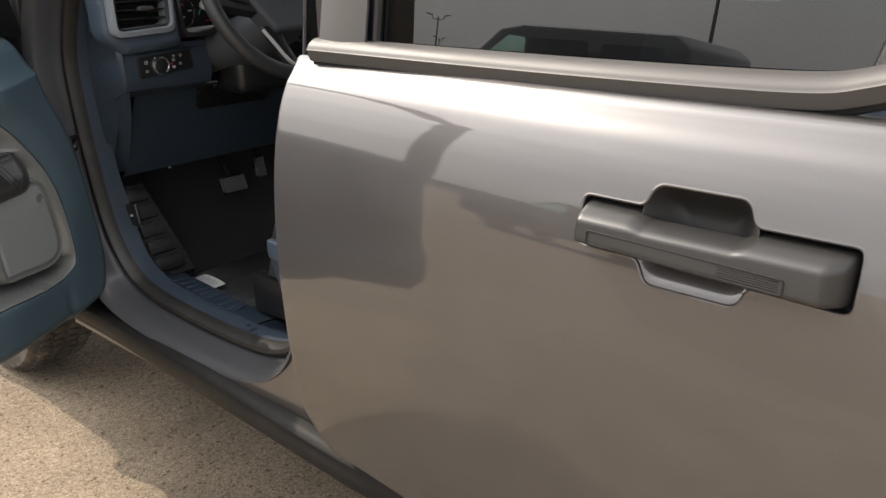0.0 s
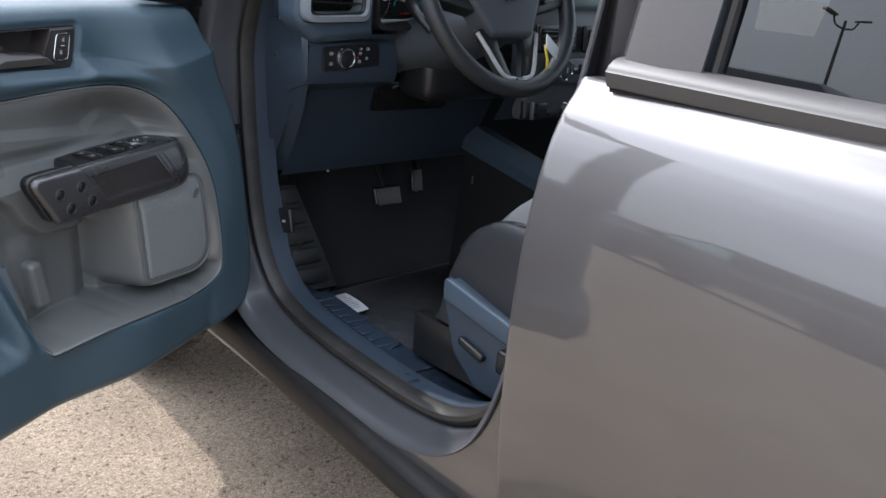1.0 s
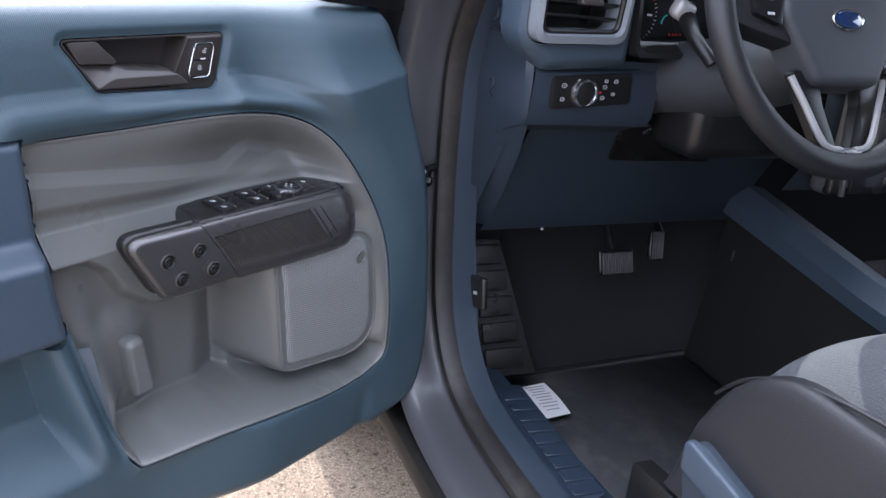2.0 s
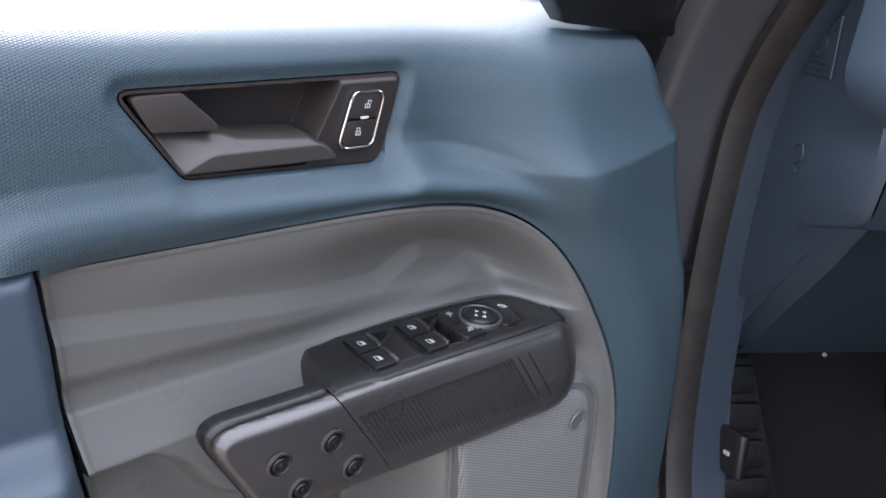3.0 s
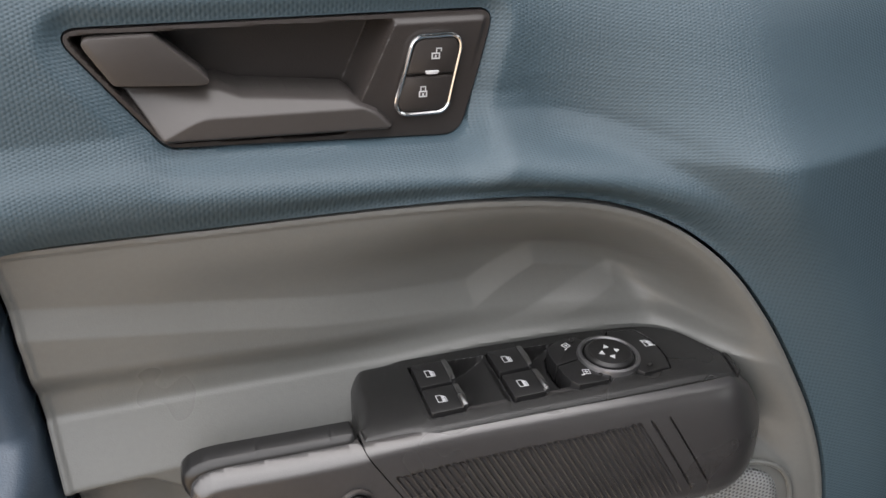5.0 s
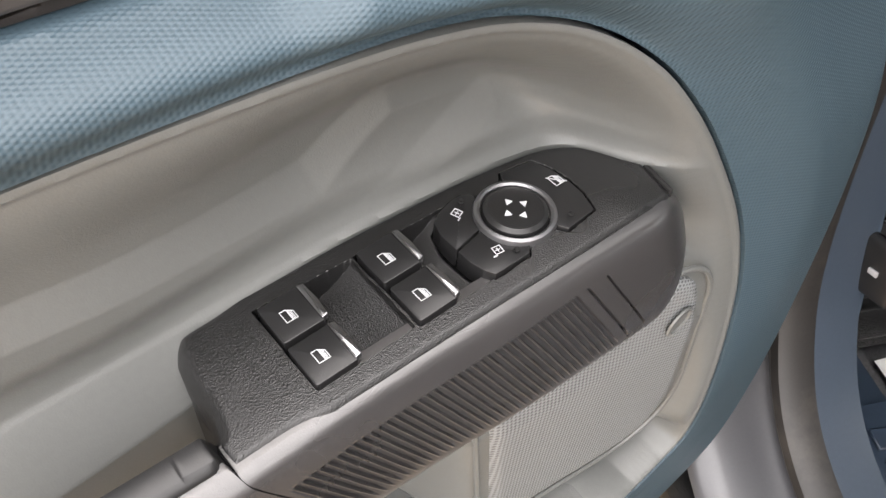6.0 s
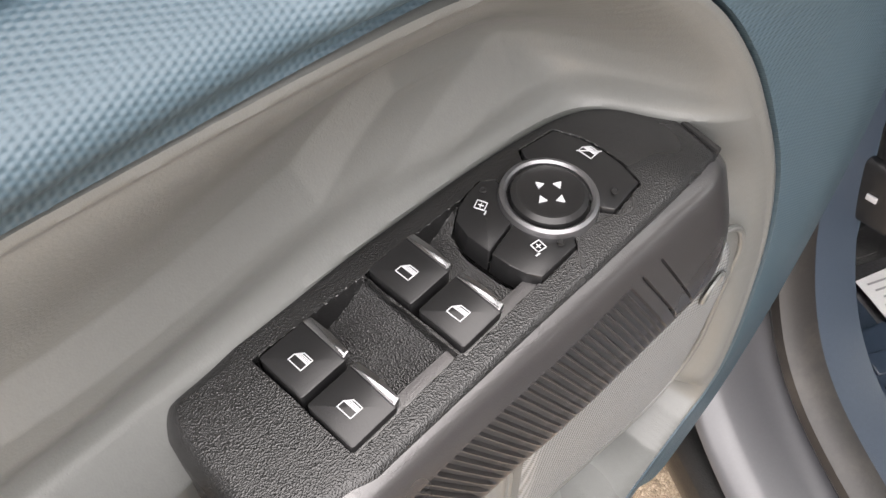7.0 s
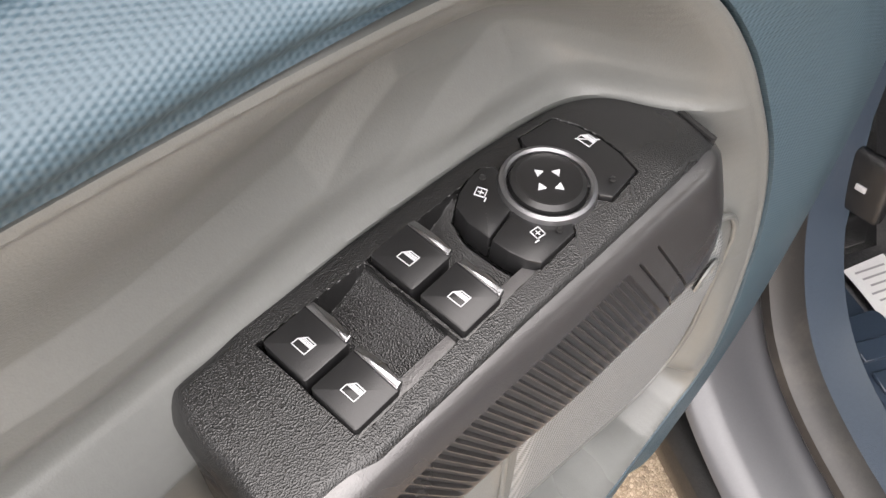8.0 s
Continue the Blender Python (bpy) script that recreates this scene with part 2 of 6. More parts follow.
def rounded(pts, r, seg=6):
    """A polygon with its corners rounded by r (one number, or one a corner)."""
    out, n = [], len(pts)
    for i, p in enumerate(pts):
        p, a, b = Vector(p), Vector(pts[i - 1]), Vector(pts[(i + 1) % n])
        rad = r[i] if isinstance(r, (list, tuple)) else r
        da, db = (a - p), (b - p)
        la, lb = da.length, db.length
        da, db = da / la, db / lb
        half = da.angle(db) / 2
        cut = min(rad / max(math.tan(half), 0.05), la * 0.48, lb * 0.48)
        s, e = p + da * cut, p + db * cut
        for k in range(seg + 1):
            t = k / seg
            q = s * (1 - t) ** 2 + p * 2 * t * (1 - t) + e * t * t
            out.append((q.x, q.y))
    return out


def spline(pts, n=8, closed=False):
    """Points along a smooth curve through the given ones."""
    pts = [Vector(p) for p in pts]
    m, out = len(pts), []
    for i in range(m if closed else m - 1):
        p0 = pts[(i - 1) % m] if closed else pts[max(i - 1, 0)]
        p1, p2 = pts[i], pts[(i + 1) % m]
        p3 = pts[(i + 2) % m] if closed else pts[min(i + 2, m - 1)]
        for k in range(n):
            t = k / n
            out.append(0.5 * (2 * p1 + (p2 - p0) * t + (2 * p0 - 5 * p1 + 4 * p2 - p3) * t * t + (3 * p1 - p0 - 3 * p2 + p3) * t**3))
    if not closed:
        out.append(pts[-1])
    return [tuple(p) for p in out]


def tube(pts, r, sides=10, closed=False):
    """A round bar along points."""
    bm = bmesh.new()
    pts = [Vector(p) for p in pts]
    n, rings = len(pts), []
    side = None
    for i, p in enumerate(pts):
        a = pts[i - 1] if (closed or i) else p
        b = pts[(i + 1) % n] if (closed or i < n - 1) else p
        d = (b - a).normalized()
        if side is None:
            side = d.orthogonal().normalized()
        side = (side - d * side.dot(d)).normalized()
        up = d.cross(side)
        rad = r[i] if isinstance(r, (list, tuple)) else r
        rings.append([bm.verts.new(p + rad * (side * math.cos(2 * math.pi * k / sides) + up * math.sin(2 * math.pi * k / sides))) for k in range(sides)])
    for i in range(n if closed else n - 1):
        a, b = rings[i], rings[(i + 1) % n]
        for k in range(sides):
            bm.faces.new((a[k], a[(k + 1) % sides], b[(k + 1) % sides], b[k]))
    if not closed:
        bm.faces.new(rings[0][::-1]), bm.faces.new(rings[-1])
    bmesh.ops.recalc_face_normals(bm, faces=bm.faces[:])
    return bm


def lathe(profile, m=Matrix(), seg=32):
    """A turned shape: rows of radius, height about z."""
    bm = bmesh.new()
    rings = []
    for r, h in profile:
        rings.append([bm.verts.new((r * math.cos(2 * math.pi * k / seg), r * math.sin(2 * math.pi * k / seg), h)) for k in range(seg)] if r > 1e-6 else [bm.verts.new((0, 0, h))])
    for a, b in zip(rings, rings[1:]):
        for k in range(seg):
            j = (k + 1) % seg
            if len(a) == 1 and len(b) == 1:
                continue
            if len(a) == 1:
                bm.faces.new((a[0], b[j], b[k]))
            elif len(b) == 1:
                bm.faces.new((a[k], a[j], b[0]))
            else:
                bm.faces.new((a[k], a[j], b[j], b[k]))
    bmesh.ops.recalc_face_normals(bm, faces=bm.faces[:])
    bm.transform(m)
    return bm


def loft(rows, closed=False):
    """A sheet through rows of equally many points."""
    bm = bmesh.new()
    vs = [[bm.verts.new(p) for p in row] for row in rows]
    for a, b in zip(vs, vs[1:]):
        n = len(a)
        for k in range(n if closed else n - 1):
            j = (k + 1) % n
            bm.faces.new((a[k], a[j], b[j], b[k]))
    return bm


def facing(bm, way):
    """Turn an open sheet's faces so that they look that way."""
    bm.normal_update()
    if sum((f.normal * f.calc_area() for f in bm.faces), Vector()).dot(Vector(way)) < 0:
        bmesh.ops.reverse_faces(bm, faces=bm.faces[:])
    return bm


def thicken(bm, t):
    """Give a sheet thickness t behind its faces."""
    bmesh.ops.recalc_face_normals(bm, faces=bm.faces[:])
    bmesh.ops.solidify(bm, geom=bm.faces[:], thickness=t)
    return bm


def sd_poly(pts):
    """The signed distance to a closed outline, below zero inside it."""
    a = np.array(pts, float)
    b = np.roll(a, -1, 0)

    def f(x, y):
        x, y = np.asarray(x, float), np.asarray(y, float)
        best, odd = np.full(x.shape, 1e9), np.zeros(x.shape, bool)
        for (ax, ay), (bx, by) in zip(a, b):
            ex, ey = bx - ax, by - ay
            wx, wy = x - ax, y - ay
            t = np.clip((wx * ex + wy * ey) / max(ex * ex + ey * ey, 1e-12), 0, 1)
            best = np.minimum(best, (wx - ex * t) ** 2 + (wy - ey * t) ** 2)
            if ay != by:
                odd ^= ((ay > y) != (by > y)) & (x < ex * (y - ay) / ey + ax)
        return np.sqrt(best) * np.where(odd, -1, 1)

    return f


def ss(a, b, x):
    t = np.clip((np.asarray(x, float) - a) / (b - a), 0, 1)
    return t * t * (3 - 2 * t)


def mixf(a, b, t):
    return a * (1 - t) + b * t


def curve(xs, ys):
    """A smooth function through the given values, with no overshoot between them."""
    xs, ys = np.array(xs, float), np.array(ys, float)
    s = np.diff(ys) / np.diff(xs)
    both = np.where(s[:-1] * s[1:] > 0, 2 * s[:-1] * s[1:] / np.where(np.abs(s[:-1] + s[1:]) < 1e-12, 1, s[:-1] + s[1:]), 0)
    m = np.concatenate([[s[0]], both, [s[-1]]])

    def f(x):
        x = np.clip(x, xs[0], xs[-1])
        i = np.clip(np.searchsorted(xs, x) - 1, 0, len(xs) - 2)
        w = xs[i + 1] - xs[i]
        t = (x - xs[i]) / w
        return ys[i] * (1 + 2 * t) * (1 - t) ** 2 + ys[i + 1] * t * t * (3 - 2 * t) + w * (m[i] * t * (1 - t) ** 2 - m[i + 1] * t * t * (1 - t))

    return f


def along(line, values):
    """The value carried by the nearest place on a closed outline."""
    a, va = np.array(line, float), np.array(values, float)
    b, vb = np.roll(a, -1, 0), np.roll(va, -1)

    def f(x, y):
        x, y = np.asarray(x, float), np.asarray(y, float)
        best, out = np.full(x.shape, 1e9), np.zeros(x.shape)
        for (ax, ay), (bx, by), p, q in zip(a, b, va, vb):
            ex, ey = bx - ax, by - ay
            t = np.clip(((x - ax) * ex + (y - ay) * ey) / max(ex * ex + ey * ey, 1e-12), 0, 1)
            d = (x - ax - ex * t) ** 2 + (y - ay - ey * t) ** 2
            near = d < best
            best, out = np.where(near, d, best), np.where(near, p + (q - p) * t, out)
        return out

    return f


def relief(name, span, step, inside, height, place, material, parent, label="", skirt=0.006):
    """A moulded sheet over u, v where inside(u, v) < 0, with height(u, v), laid by place(u, v, h); its rim turns back by skirt."""
    u0, u1, v0, v1 = span
    du, dv = step if isinstance(step, tuple) else (step, step)
    step = min(du, dv)
    us, vs = np.arange(u0, u1 + du, du), np.arange(v0, v1 + dv, dv)
    U, V = np.meshgrid(us, vs, indexing="ij")
    S = inside(U, V)
    S = np.where(np.abs(S) < step * 0.04, -step * 0.04, S)
    nu, nv = U.shape
    verts, known, faces, rim = [], {}, [], []

    def corner(i, j):
        key = (i, j)
        if key not in known:
            known[key] = len(verts)
            verts.append((U[i, j], V[i, j]))
        return known[key]

    def cut(p, q):
        key = (p, q) if p < q else (q, p)
        if key not in known:
            t = S[p] / (S[p] - S[q])
            known[key] = len(verts)
            verts.append((U[p] + (U[q] - U[p]) * t, V[p] + (V[q] - V[p]) * t))
        return known[key]

    neg = S < 0
    count = neg[:-1, :-1].astype(int) + neg[1:, :-1] + neg[1:, 1:] + neg[:-1, 1:]
    for i, j in zip(*np.nonzero(count)):
        ring = ((i, j), (i + 1, j), (i + 1, j + 1), (i, j + 1))
        if count[i, j] == 4:
            faces.append([corner(*r) for r in ring])
            continue
        poly, edge = [], []
        for k in range(4):
            p, q = ring[k], ring[(k + 1) % 4]
            if neg[p]:
                poly.append(corner(*p))
            if neg[p] != neg[q]:
                c = cut(p, q)
                poly.append(c)
                edge.append((c, neg[p]))
        if len(poly) > 2:
            faces.append(poly)
            if len(edge) == 2:
                (a, out), (b, _) = edge
                rim.append((a, b) if out else (b, a))
    uv = np.array(verts)
    h = height(uv[:, 0], uv[:, 1])
    pts = [place(u, v, w) for (u, v), w in zip(uv.tolist(), h.tolist())]
    if skirt:
        back = {}
        for a, b in rim:
            for c in (a, b):
                if c not in back:
                    back[c] = len(pts)
                    pts.append(place(uv[c, 0], uv[c, 1], h[c] - skirt))
            faces.append([b, a, back[a], back[b]])
    me = bpy.data.meshes.new(name)
    me.from_pydata(pts, [], faces)
    me.update()
    return mesh_part(name, me, material, parent, label)

# ---- ground ----


def stony(name):
    """Worn asphalt: pale and brown stones a few millimetres wide in dark binder, with pits and broad stains."""
    m = bpy.data.materials.new(name)
    m.use_nodes = True
    n, ln = m.node_tree.nodes, m.node_tree.links
    p = n["Principled BSDF"]
    p.inputs["Roughness"].default_value, p.inputs["Specular IOR Level"].default_value = 0.9, 0.25
    tc = n.new("ShaderNodeTexCoord")

    def node(kind, scale, **kw):
        t = n.new(kind)
        t.inputs["Scale"].default_value = scale
        ln.new(tc.outputs["Object"], t.inputs["Vector"])
        return t

    def ramp(src, stops):
        r = n.new("ShaderNodeValToRGB")
        r.color_ramp.elements[0].position, r.color_ramp.elements[0].color = stops[0][0], (*stops[0][1], 1)
        r.color_ramp.elements[1].position, r.color_ramp.elements[1].color = stops[-1][0], (*stops[-1][1], 1)
        for pos, col in stops[1:-1]:
            r.color_ramp.elements.new(pos).color = (*col, 1)
        ln.new(src, r.inputs[0])
        return r.outputs[0]

    def times(a, b):
        x = n.new("ShaderNodeMix")
        x.data_type, x.blend_type = "RGBA", "MULTIPLY"
        x.inputs[0].default_value = 1
        ln.new(a, x.inputs[6]), ln.new(b, x.inputs[7])
        return x.outputs[2]

    stone, edge, grit = node("ShaderNodeTexVoronoi", 190), node("ShaderNodeTexVoronoi", 190), node("ShaderNodeTexNoise", 420)
    edge.feature = "DISTANCE_TO_EDGE"
    sep = n.new("ShaderNodeSeparateColor")
    ln.new(stone.outputs["Color"], sep.inputs[0])
    col = ramp(sep.outputs[0], [(0.0, (0.22, 0.178, 0.132)), (0.3, (0.33, 0.272, 0.204)), (0.7, (0.39, 0.322, 0.243)), (1.0, (0.47, 0.397, 0.309))])
    col = times(col, ramp(edge.outputs["Distance"], [(0.0, (0.62, 0.60, 0.58)), (0.10, (1, 1, 1))]))
    col = times(col, ramp(grit.outputs[0], [(0.3, (0.72, 0.70, 0.68)), (0.6, (1.08, 1.06, 1.04))]))
    pits, stain = node("ShaderNodeTexNoise", 55), node("ShaderNodeTexNoise", 3.5)
    pits.inputs["Detail"].default_value = stain.inputs["Detail"].default_value = 5
    col = times(col, ramp(pits.outputs[0], [(0.30, (0.35, 0.33, 0.31)), (0.42, (1, 1, 1))]))
    col = times(col, ramp(stain.outputs[0], [(0.35, (0.68, 0.675, 0.67)), (0.65, (0.90, 0.89, 0.88))]))
    ln.new(col, p.inputs["Base Color"])
    b = n.new("ShaderNodeBump")
    b.inputs["Distance"].default_value, b.inputs["Strength"].default_value = 0.004, 0.8
    ln.new(edge.outputs["Distance"], b.inputs["Height"]), ln.new(b.outputs[0], p.inputs["Normal"])
    return m


ASPHALT = stony("pale gravelly asphalt")
bm = bmesh.new()
bmesh.ops.create_grid(bm, x_segments=40, y_segments=40, size=400)
tagged(part("ground", bm, ASPHALT), "pale sunlit gravelly asphalt of a parking lot", "ground", kind="structure")

# ---- open front door, in its own axes: x to the hinge, y away from the cabin, z up ----
DOOR_AT = pose(0.931, 1.942, 0, 0, 0, 27.8)
front_door = thing("front_door", "open grey front car door with blue and grey inner trim", "car door", DOOR_AT)


def on_door(u, v, h):
    return (u, -h, v)


# the insert's edge: x, z, and how far it stands out there
BORDER = spline([(-0.661, 0.977, -0.012), (-0.61, 0.979, -0.010), (-0.56, 0.9815, -0.005), (-0.515, 0.9850, 0.001), (-0.47, 0.9885, 0.008), (-0.426, 0.9902, 0.014), (-0.384, 0.9888, 0.019), (-0.346, 0.9835, 0.0255),
                 (-0.312, 0.9720, 0.0368), (-0.2825, 0.9508, 0.0502), (-0.2585, 0.9215, 0.0621), (-0.2375, 0.888, 0.0717), (-0.219, 0.8524, 0.081), (-0.2055, 0.8167, 0.0885), (-0.198, 0.7797, 0.0955),
                 (-0.195, 0.7412, 0.1015), (-0.194, 0.7022, 0.1068), (-0.1945, 0.664, 0.1105), (-0.196, 0.632, 0.1115), (-0.202, 0.616, 0.1115), (-0.215, 0.607, 0.111)], 6) + \
    spline([(-0.245, 0.598, 0.111), (-0.30, 0.594, 0.111), (-0.36, 0.597, 0.110), (-0.42, 0.600, 0.106), (-0.50, 0.600, 0.095), (-0.56, 0.594, 0.082), (-0.588, 0.590, 0.074)], 4) + \
    spline([(-0.600, 0.605, 0.07), (-0.612, 0.66, 0.05), (-0.628, 0.74, 0.02), (-0.642, 0.81, 0.0), (-0.651, 0.87, -0.010), (-0.656, 0.93, -0.012)], 4)
INSERT = [p[:2] for p in BORDER]
d_insert = sd_poly(INSERT)
border_h = along(INSERT, [p[2] for p in BORDER])
DOOR_EDGE = spline([(-0.124, 1.124), (-0.110, 1.07), (-0.099, 1.00), (-0.084, 0.92), (-0.072, 0.84), (-0.063, 0.74), (-0.056, 0.64), (-0.062, 0.56), (-0.085, 0.505), (-0.13, 0.476), (-0.20, 0.466)], 5) + \
    [(-0.96, 0.448), (-1.02, 0.52), (-1.04, 0.80), (-1.03, 1.124)]
d_door = sd_poly(DOOR_EDGE)
BEZEL_LINE = rounded([(-0.6150, 1.0768), (-0.4095, 1.0812), (-0.4255, 1.0172), (-0.5735, 1.0212)], [0.006, 0.006, 0.012, 0.012])
d_bezel = sd_poly(BEZEL_LINE)
EDGE = sorted([(x - 0.0022, z) for x, z in INSERT if x < -0.615 and 0.765 < z < 0.9765], key=lambda p: -p[1])
BOLSTER = [(-0.99, 0.992), (-0.6632, 0.984), (-0.6632, 0.977)] + EDGE + [(-0.637, 0.762), (-0.646, 0.756), (-0.99, 0.745)]
d_bolster = sd_poly(BOLSTER)


below_fold = curve([0.45, 0.60, 0.75, 0.85, 0.95, 1.05, 1.13], [0.122, 0.116, 0.108, 0.099, 0.084, 0.066, 0.05])
fold_z = curve([-0.45, -0.36, -0.28, -0.22, -0.16, -0.10], [1.004, 1.008, 1.0165, 1.0225, 1.031, 1.041])
roll = curve([1.05, 1.075, 1.09, 1.10, 1.108, 1.114, 1.119, 1.124], [0, 0.002, 0.006, 0.012, 0.022, 0.038, 0.062, 0.105])  # the fall towards the window sill
wide_swell = curve([0.0, 0.006, 0.014, 0.022, 0.030, 0.040, 0.050], [0.45, 0.66, 0.92, 1.0, 0.86, 0.35, 0.0])
swell = curve([0.0, 0.004, 0.009, 0.014, 0.020, 0.030, 0.042], [0.10, 0.55, 0.92, 1.0, 0.88, 0.30, 0.0])


def blue_h(x, z):
    d, hb = d_insert(x, z), border_h(x, z)
    # flared part towards the hinge: leans out up to a fold, then falls back to the sill
    low, zf = below_fold(z) - 0.010 * ss(-0.28, -0.14, x) * ss(0.88, 1.0, z), fold_z(x)
    up = np.clip(z - zf, 0, 1)
    back = below_fold(zf) - 0.010 * ss(-0.28, -0.14, x) + np.clip(zf - z, 0, 1) - 0.030 * (1 - np.exp(-up / 0.030)) - 0.26 * up
    k = 0.0008
    flare = -k * np.log(np.exp(-low / k) + np.exp(-back / k)) + k * 0.2
    flare = mixf(hb + 0.003, flare, ss(-0.004, 0.052, d))
    # flat part round the handle, with a soft roll along the insert
    flat = -0.010 + (np.maximum(hb, -0.010) + np.interp(x, [-0.66, -0.45, -0.34], [0.013, 0.011, 0.009]) + 0.010) * mixf(wide_swell(d), swell(d), ss(-0.47, -0.36, x)) * ss(-0.012, 0.022, d_bezel(x, z))
    h = mixf(flat, flare, ss(-0.385, -0.265, x + 0.10 * (z - 1.0)))
    h = mixf(h, 0.070 + 0.044 * ss(-0.60, -0.40, x), ss(0.66, 0.60, z) * ss(-0.20, -0.26, x))
    h = mixf(h, hb + 0.0015, np.exp(-np.clip(d, 0, 1) / 0.006) * ss(-0.665, -0.63, x))
    h = h - 0.006 * ss(0.012, 0.0, d_bezel(x, z)) - roll(z)
    e = -d_door(x, z)
    return h - 0.085 * np.clip(1 - e / 0.058, 0, 1) ** 2.2 * ss(1.10, 1.0, z) - 0.035 * np.clip(1 - e / 0.045, 0, 1) ** 2 * ss(1.0, 1.10, z) * ss(-0.34, -0.16, x)


def facets(x, z):
    """Flat slanting cuts in the insert: each tips the face a little further up below its broken edge."""
    e = 0.935 - 0.0884 * (x + 0.561) - z
    d = ((x + 0.414) * 0.658 - (z - 0.922)) / 1.197
    one = np.minimum(np.maximum(d, e), 0.947 - 0.18 * (x + 0.376) - z)
    two = np.minimum(((x + 0.358) * 0.447 - (z - 0.910)) / 1.095, 0.927 - 0.226 * (x + 0.32) - z)
    f = 0.38 * np.clip(one, 0, 0.016) + 0.38 * np.clip(two, 0, 0.014)
    return f * ss(0.888, 0.906, z)


SPK = rounded([(-0.386, 0.822), (-0.366, 0.632), (-0.203, 0.628), (-0.226, 0.822)], [0.035, 0.022, 0.060, 0.035], 9)


def spk_h(x, z):
    """The loudspeaker's face, leaning out towards the hinge side."""
    return 0.069 + 0.147 * np.clip(x + 0.38, -0.01, 0.2) - 0.14 * np.clip(z - 0.77, 0, 0.1)


d_spk = sd_poly(SPK)
GRIP = rounded([(-0.569, 0.725), (-0.543, 0.728), (-0.526, 0.646), (-0.558, 0.644)], 0.011)
d_grip = sd_poly(GRIP)
d_hood = sd_poly(rounded([(-0.588, 0.735), (-0.572, 0.750), (-0.548, 0.750), (-0.534, 0.735), (-0.524, 0.635), (-0.572, 0.635)], 0.010))
d_hold = sd_poly(rounded([(-0.535, 0.612), (-0.46, 0.612), (-0.43, 0.55), (-0.56, 0.55)], 0.015))


d_cave = sd_poly(rounded([(-0.66, 0.836), (-0.605, 0.838), (-0.582, 0.822), (-0.559, 0.788), (-0.526, 0.763), (-0.40, 0.755), (-0.40, 0.60), (-0.62, 0.60)], 0.012))


ridge = curve([-0.66, -0.57, -0.49, -0.45, -0.40, -0.31, -0.28, -0.25], [0.8735, 0.8765, 0.8800, 0.8825, 0.8855, 0.8900, 0.8895, 0.888])
# how far the ridge stands out: along the switch pod it meets the pod's back edge
crest = curve([-0.66, -0.57, -0.49, -0.452, -0.403, -0.352, -0.310, -0.289, -0.2818, -0.2765, -0.270, -0.255, -0.20], [-0.014, -0.0125, -0.0095, -0.0070, -0.0040, 0.0020, 0.0090, 0.0175, 0.0235, 0.031, 0.038, 0.046, 0.052])


def insert_h(x, z):
    d = -d_insert(x, z)
    r = ridge(x)
    upper = -0.010 - 0.014 * ss(0.978, 0.905, z) + facets(x, z)
    upper = upper + (crest(x) + 0.024) * np.clip((0.952 - z) / (0.952 - r), 0, 1.1) ** 3
    t = np.clip((0.980 - z) / (0.980 - r), 0, 1)
    plain = mixf(np.interp(x, [-0.66, -0.56, -0.47, -0.40], [-0.012, -0.006, 0.004, 0.012]), crest(x), t ** 0.8) - 0.004 * np.sin(math.pi * t) + facets(x, z)
    upper = mixf(plain, upper, ss(-0.52, -0.40, x))
    slope = crest(x) + np.minimum(0.68 * (r - z), np.maximum(0.008 - crest(x), 0))
    lower = mixf(slope, crest(x) - 0.012 * ss(r, r - 0.05, z), ss(-0.46, -0.40, x))
    h = np.where(z > r, upper, lower) + 0.0022 * np.where(z > r, np.exp(-np.clip(z - r, 0, 1) / 0.0018), np.exp(-np.clip(r - z, 0, 1) / 0.020)) * ss(-0.30, -0.44, x)
    h = h - 0.020 * ss(0.005, -0.010, d_cave(x, z))
    ds = d_spk(x, z)
    h = np.maximum(h, mixf(h, spk_h(x, z) - 0.002, ss(0.044 - 0.022 * ss(0.66, 0.62, z), 0.002, ds) * ss(0.885, 0.80, z)))
    h = mixf(h, np.maximum(h, -0.004), ss(0.022, -0.012, d_hood(x, z)))
    h = mixf(h, 0.020, ss(0.014, -0.004, d_hold(x, z)))
    h = mixf(h, np.maximum(h, border_h(x, z)), ss(np.maximum(0.055 - 0.029 * ss(0.66, 0.62, z) - 0.043 * ss(0.02, -0.01, ds), 0.010), 0.002, d) ** 1.4 * ss(-0.64, -0.58, x))
    pocket = ss(0.640, 0.618, z) * ss(-0.195, -0.22, x) * (1 - ss(0.0, 0.02, -d_hold(x, z)))
    corner = ss(-0.29, -0.24, x)  # the pocket is deepest at its hinge end
    h = mixf(h, np.minimum(h, 0.062 - 0.030 * corner), pocket * ss(0.0, 0.012 - 0.006 * corner, ds) * ss(0.004, 0.024 - 0.014 * corner, d))
    return h - 0.0015 * np.exp(-np.clip(d, 0, 1) / 0.0030) + 0.0013 * ss(0.0055, 0.0035, d)


def bolster_h(x, z):
    e = -d_bolster(x, z)
    return 0.004 + 0.036 * ss(0.880, 0.858, z) * (1 - np.clip(1 - e / 0.02, 0, 1) ** 2) - 0.012 * np.clip(1 - e / 0.01, 0, 1) ** 2


